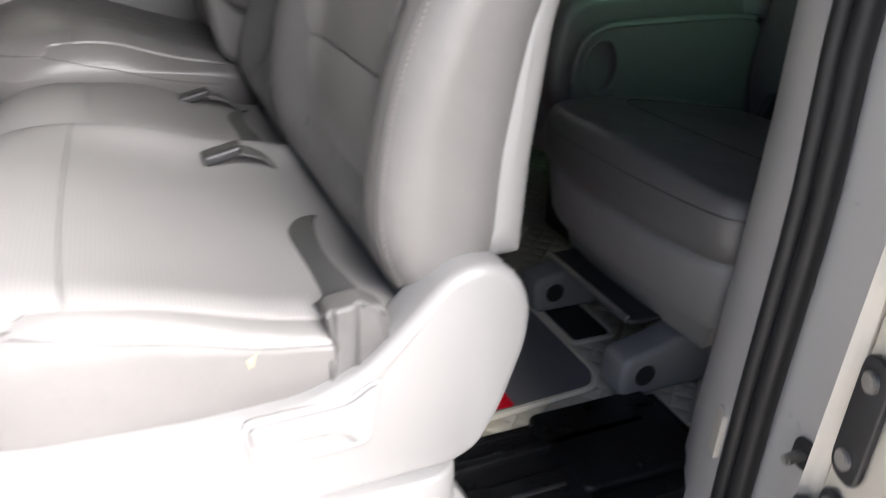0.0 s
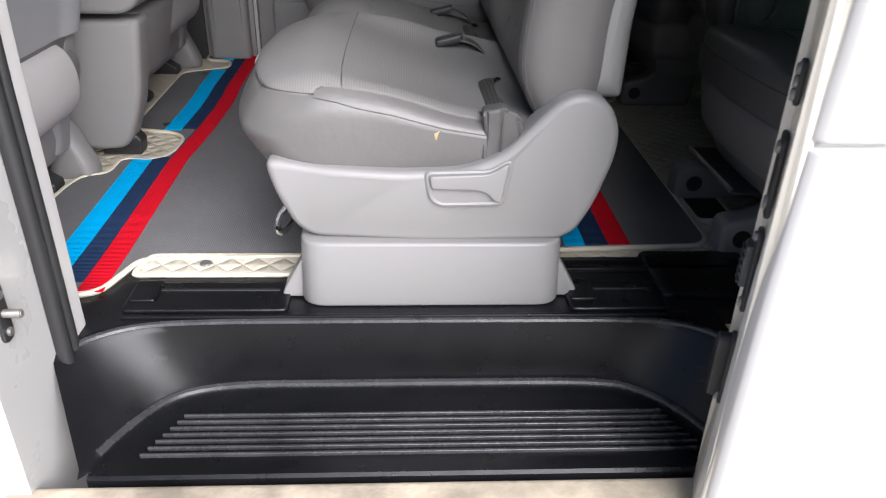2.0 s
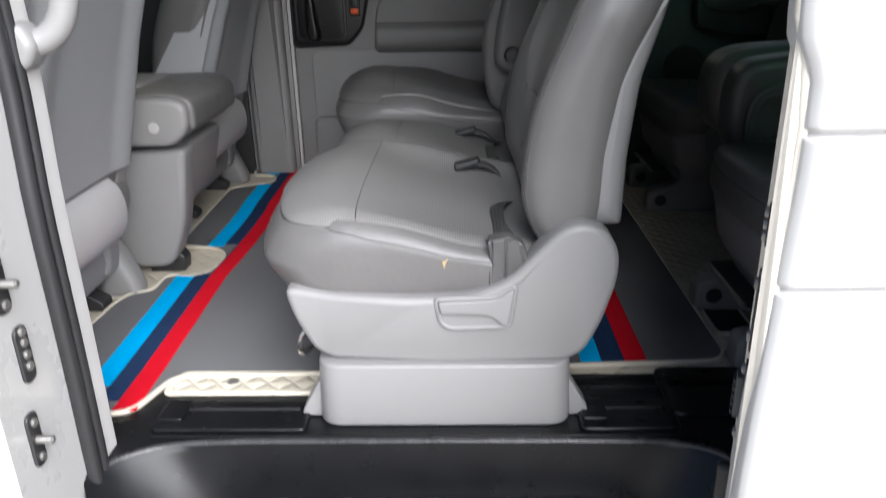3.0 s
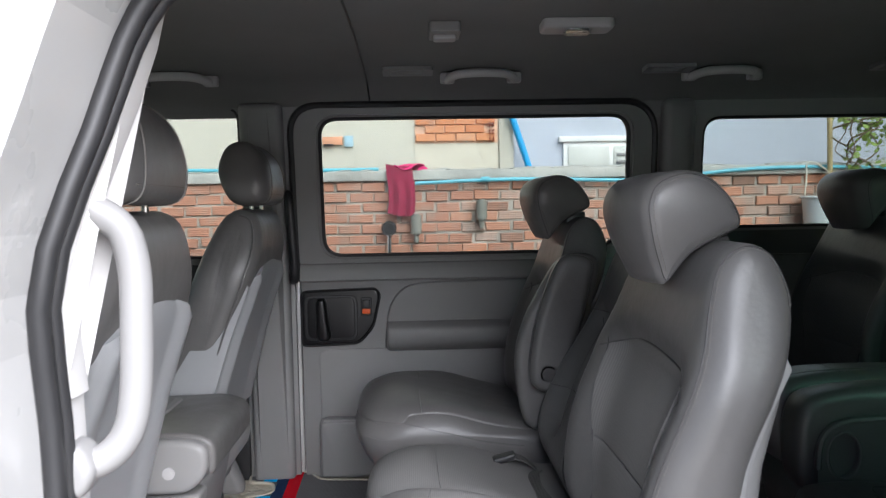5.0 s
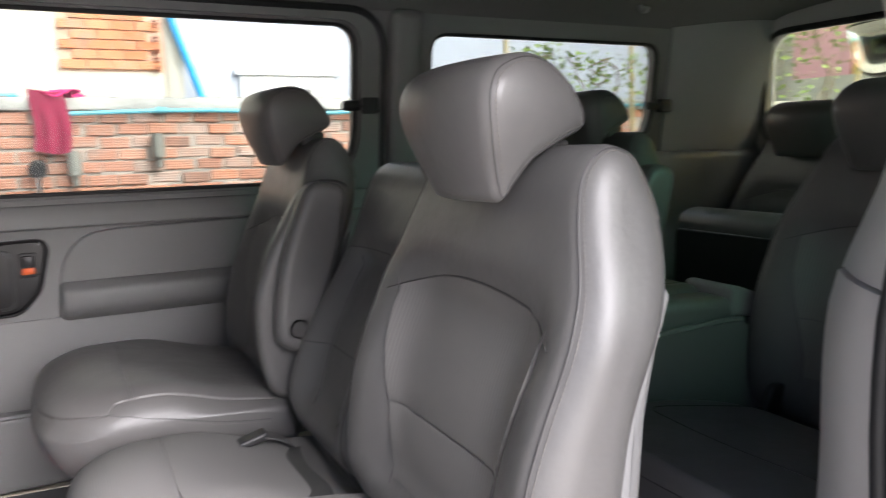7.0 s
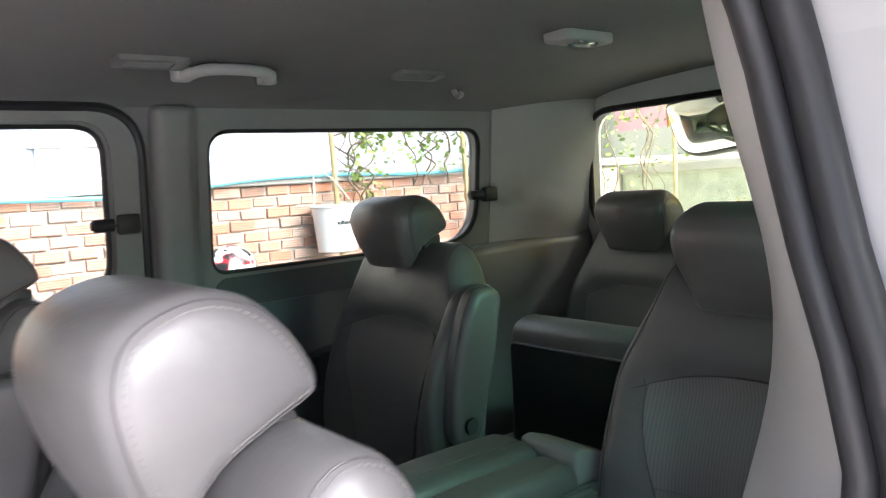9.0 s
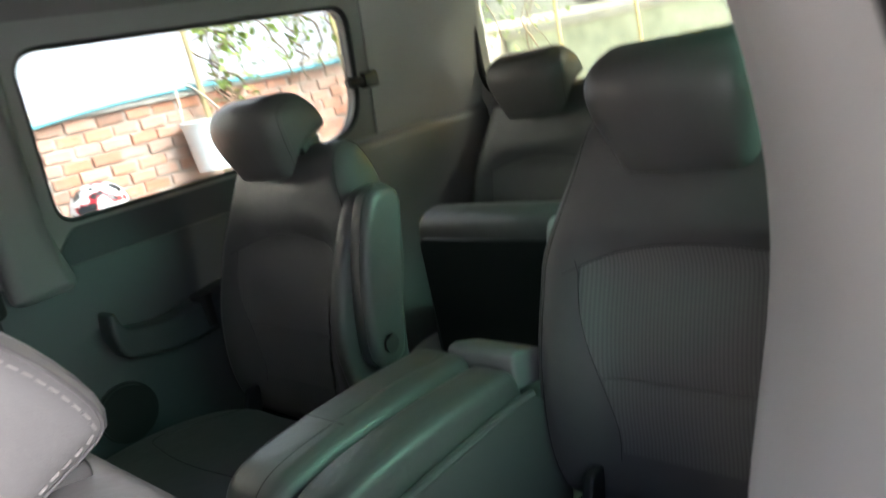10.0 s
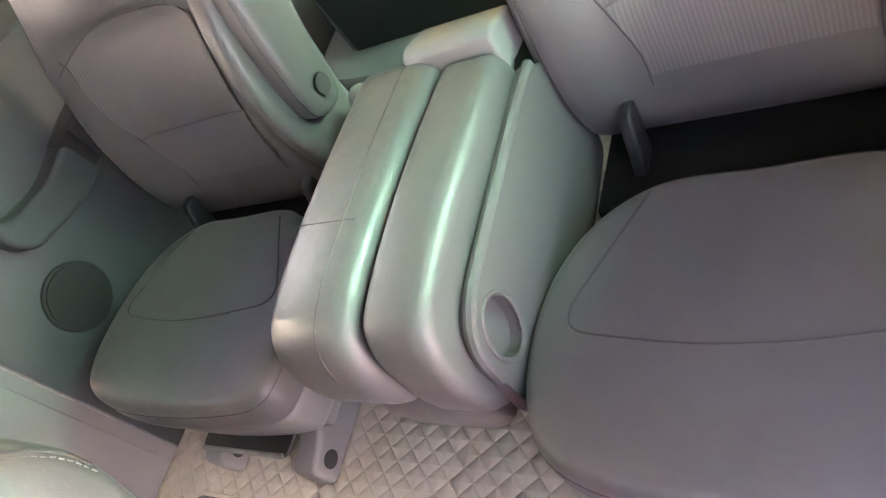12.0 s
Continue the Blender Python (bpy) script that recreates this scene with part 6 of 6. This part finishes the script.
# climbing plants on poles behind the rear windows
LEAF = surface("vine_leaf", (0.20, 0.28, 0.06), 0.55, 0.45, 20, 200, 0.2)
DRY = surface("dry_stem", (0.20, 0.15, 0.10), 0.9, 0.3, 20, 200, 0.4)
BAMBOO = surface("bamboo_pole", (0.45, 0.36, 0.18), 0.6, 0.2, 8, 200, 0.2)


def vine(x0, x1, y, z0, z1, seed, leaves, label):
    r = random.Random(seed)
    th = thing("climbing_plant", label, "plant", "climbers on the wall")
    bm = bmesh.new()
    for i in range(max(3, leaves // 40)):
        x = r.uniform(x0, x1)
        pts = [(x + r.uniform(-0.12, 0.12) * j / 4, y + r.uniform(-0.08, 0.08), z0 + (z1 - z0) * j / 6) for j in range(7)]
        t = tube(smooth_loop(pts, 3, False), r.uniform(0.003, 0.008), 5)
        me = bpy.data.meshes.new("t")
        t.to_mesh(me)
        t.free()
        bm.from_mesh(me)
        bpy.data.meshes.remove(me)
    part("stems", bm, DRY, th, "dry twisted stems")
    bm = bmesh.new()
    for i in range(leaves):
        u = r.random()
        c = Vector((r.uniform(x0, x1), y + r.uniform(-0.16, 0.14), z0 + (z1 - z0) * (1 - u * u * 0.75) + r.uniform(-0.06, 0.06)))
        s = r.uniform(0.010, 0.030)
        m = Euler((r.uniform(-1, 1), r.uniform(-1, 1), r.uniform(0, 6.3))).to_matrix()
        vs = [bm.verts.new(c + m @ Vector(q) * s) for q in ((-1, 0, 0.1), (-0.35, -0.75, 0), (0.5, -0.6, 0), (1.1, 0, 0.15), (0.5, 0.6, 0), (-0.35, 0.75, 0))]
        bm.faces.new((vs[0], vs[1], vs[2], vs[3]))
        bm.faces.new((vs[0], vs[3], vs[4], vs[5]))
    tagged(part("leaves", bm, LEAF, th), kind="stuff")
    return th


vine(2.75, 3.1, 4.02, 0.75, 1.52, 3, 170, "half-dry climbing plant beside the bucket")
vine(2.9, 4.6, 4.08, 1.05, 1.50, 5, 420, "green climbing plant along the wall top")
vine(4.6, 5.8, 3.9, 0.6, 1.75, 7, 380, "leafy climbing plant on poles behind the van")
vine(5.3, 5.9, 3.5, 0.7, 2.0, 9, 190, "leafy climbing plant on poles behind the van")
for a, b in (((2.74, 4.05, -0.62), (2.70, 4.06, 1.75)), ((3.9, 4.0, -0.62), (3.86, 4.05, 1.8)), ((4.5, 3.9, -0.62), (4.52, 3.95, 1.9)), ((4.6, 3.9, -0.62), (5.9, 2.9, 0.75)), ((5.7, 3.4, -0.62), (5.72, 3.38, 1.7)), ((5.8, 2.7, -0.62), (5.82, 2.72, 1.5))):
    th = thing("bamboo_pole", "thin dry bamboo garden pole", "pole", "garden poles")
    part("stick", rod(a, b, 0.018, 8), BAMBOO, th)
back = struct(part("back_wall", box(6.0, 6.15, -3.0, 4.16, -0.62, 1.02, 0), surface("pale_brickwork", (0.50, 0.54, 0.43), 0.9, 0.25, 5, 80, 0.5, 0.4, 0.004)), "pale brick wall behind the van", "brick wall")
part("coping", box(5.95, 6.2, -3.0, 4.16, 1.02, 1.10, 0.01), CONCRETE_OLD, back)
hs = thing("yellow_building", "yellow and pink painted building behind the yard", "house")
part("wall", box(9.0, 9.4, -6, 5.62, -0.62, 6, 0), surface("yellow_paint", (0.80, 0.50, 0.02), 0.8, 0.05, 1), hs)
part("pink_wall", box(8.98, 9.4, 5.65, 6.5, -0.62, 6, 0), surface("pink_paint", (0.80, 0.42, 0.45), 0.8, 0.05, 1), hs)
part("lower_band", box(8.9, 9.0, -6, 6.5, -0.62, 1.62, 0), CREAM_WALL, hs)
hs2 = thing("distant_house", "pale house behind the garden plants", "house")
part("wall", box(9.2, 9.6, 6.5, 14, -0.62, 5, 0), CREAM_WALL, hs2)

# convex parking mirror hung outside the tailgate window
mir = thing("rear_view_mirror", "round-cornered convex parking mirror outside the tailgate", "mirror")
ml = rounded([(0.95, 1.105), (1.215, 1.075), (1.285, 1.29), (0.95, 1.315)], [0.05, 0.10, 0.05, 0.03], 6)
part("housing", slab(ml, 2.44, 2.50, 0.02, "yz"), TRIM_DARK, mir)
lp = inset(ml, 0.014)
bm = bmesh.new()
cy, cz = sum(p.x for p in lp) / len(lp), sum(p.y for p in lp) / len(lp)
rings = []
for f in (1.0, 0.75, 0.5, 0.25):
    rings.append([bm.verts.new((2.436 - 0.06 * (1 - f * f), cy + (p.x - cy) * f, cz + (p.y - cz) * f)) for p in lp])
tip = bm.verts.new((2.376, cy, cz))
for A, B in zip(rings, rings[1:]):
    for i in range(len(lp)):
        bm.faces.new((A[i], A[(i + 1) % len(lp)], B[(i + 1) % len(lp)], B[i]))
for i in range(len(lp)):
    bm.faces.new((rings[-1][i], rings[-1][(i + 1) % len(lp)], tip))
part("glass", bm, nodes_of("mirror_glass", (0.85, 0.87, 0.86), 0.03, 1.0)[0], mir, "convex mirror glass")
part("arm", tube([(2.47, 1.1, 1.30), (2.45, 1.1, 1.36), (2.36, 1.1, 1.40)], 0.012, 8), TRIM_DARK, mir)

# bricks of the yard wall that show through the windows
def brick_mesh(name, w, h, d, seed):
    r = random.Random(seed)
    bm = bmesh.new()
    bmesh.ops.create_cube(bm, size=1)
    for v in bm.verts:
        v.co = Vector((v.co.x * w + r.uniform(-0.003, 0.003), v.co.y * d, v.co.z * h + r.uniform(-0.003, 0.003)))
    bmesh.ops.bevel(bm, geom=[e for e in bm.edges if all(v.co.y < 0 for v in e.verts)], offset=0.004, segments=1, affect="EDGES")
    me = bpy.data.meshes.new(name)
    bm.to_mesh(me)
    bm.free()
    return me


BRICK_WARM = brick_mat("faded_orange_brick", [(0.12, (0.22, 0.16, 0.13)), (0.3, (0.46, 0.21, 0.13)), (0.5, (0.56, 0.27, 0.17)), (0.7, (0.40, 0.26, 0.20)), (0.9, (0.60, 0.34, 0.24))])
kinds = [brick_mesh("brick", 0.145 + 0.010 * (i % 3), 0.060, 0.05, i) for i in range(6)]
warm = [brick_mesh("brick", 0.145 + 0.010 * (i % 3), 0.059, 0.05, 30 + i) for i in range(4)]
for me in kinds:
    me.materials.append(BRICK)
for me in warm:
    me.materials.append(BRICK_WARM)
rb2 = random.Random(11)
count = 0
rest = bmesh.new()
for row in range(14):
    z = 1.078 - row * 0.072
    for j in range(40):
        x = -2.5 + j * 0.172 + (0.085 if row % 2 else 0) + rb2.uniform(-0.008, 0.008)
        if x > 4.1:
            continue
        m = Matrix.Translation((x, 4.176 + rb2.uniform(-0.007, 0.009), z + rb2.uniform(-0.004, 0.004))) @ Euler((rb2.uniform(-0.03, 0.03), rb2.uniform(-0.015, 0.015), rb2.uniform(-0.03, 0.03))).to_matrix().to_4x4()
        pick = warm if rb2.random() < 0.85 * math.exp(-((x - 2.25) / 0.55) ** 2) else kinds
        me = pick[rb2.randrange(len(pick))]
        if 0.1 < x < 4.1 and count < 300:
            ob = new("brick", me)
            ob.matrix_world = m
            ob.parent = yard
            count += 1
        else:
            n0 = len(rest.verts)
            rest.from_mesh(me)
            rest.verts.ensure_lookup_table()
            bmesh.ops.transform(rest, matrix=m, verts=rest.verts[n0:])
tagged(part("brickwork", rest, BRICK, yard, smooth=False), kind="stuff")
orange = brick_mesh("brick", 0.20, 0.075, 0.06, 20)
orange.materials.append(BRICK_ORANGE)
for row in range(6):
    for j in range(4):
        x = -0.03 + j * 0.215 + (0.10 if row % 2 else 0)
        if x > 0.70:
            continue
        ob = new("brick", orange)
        ob.location = (x, 6.985, 1.66 + row * 0.088)
        ob.parent = pl
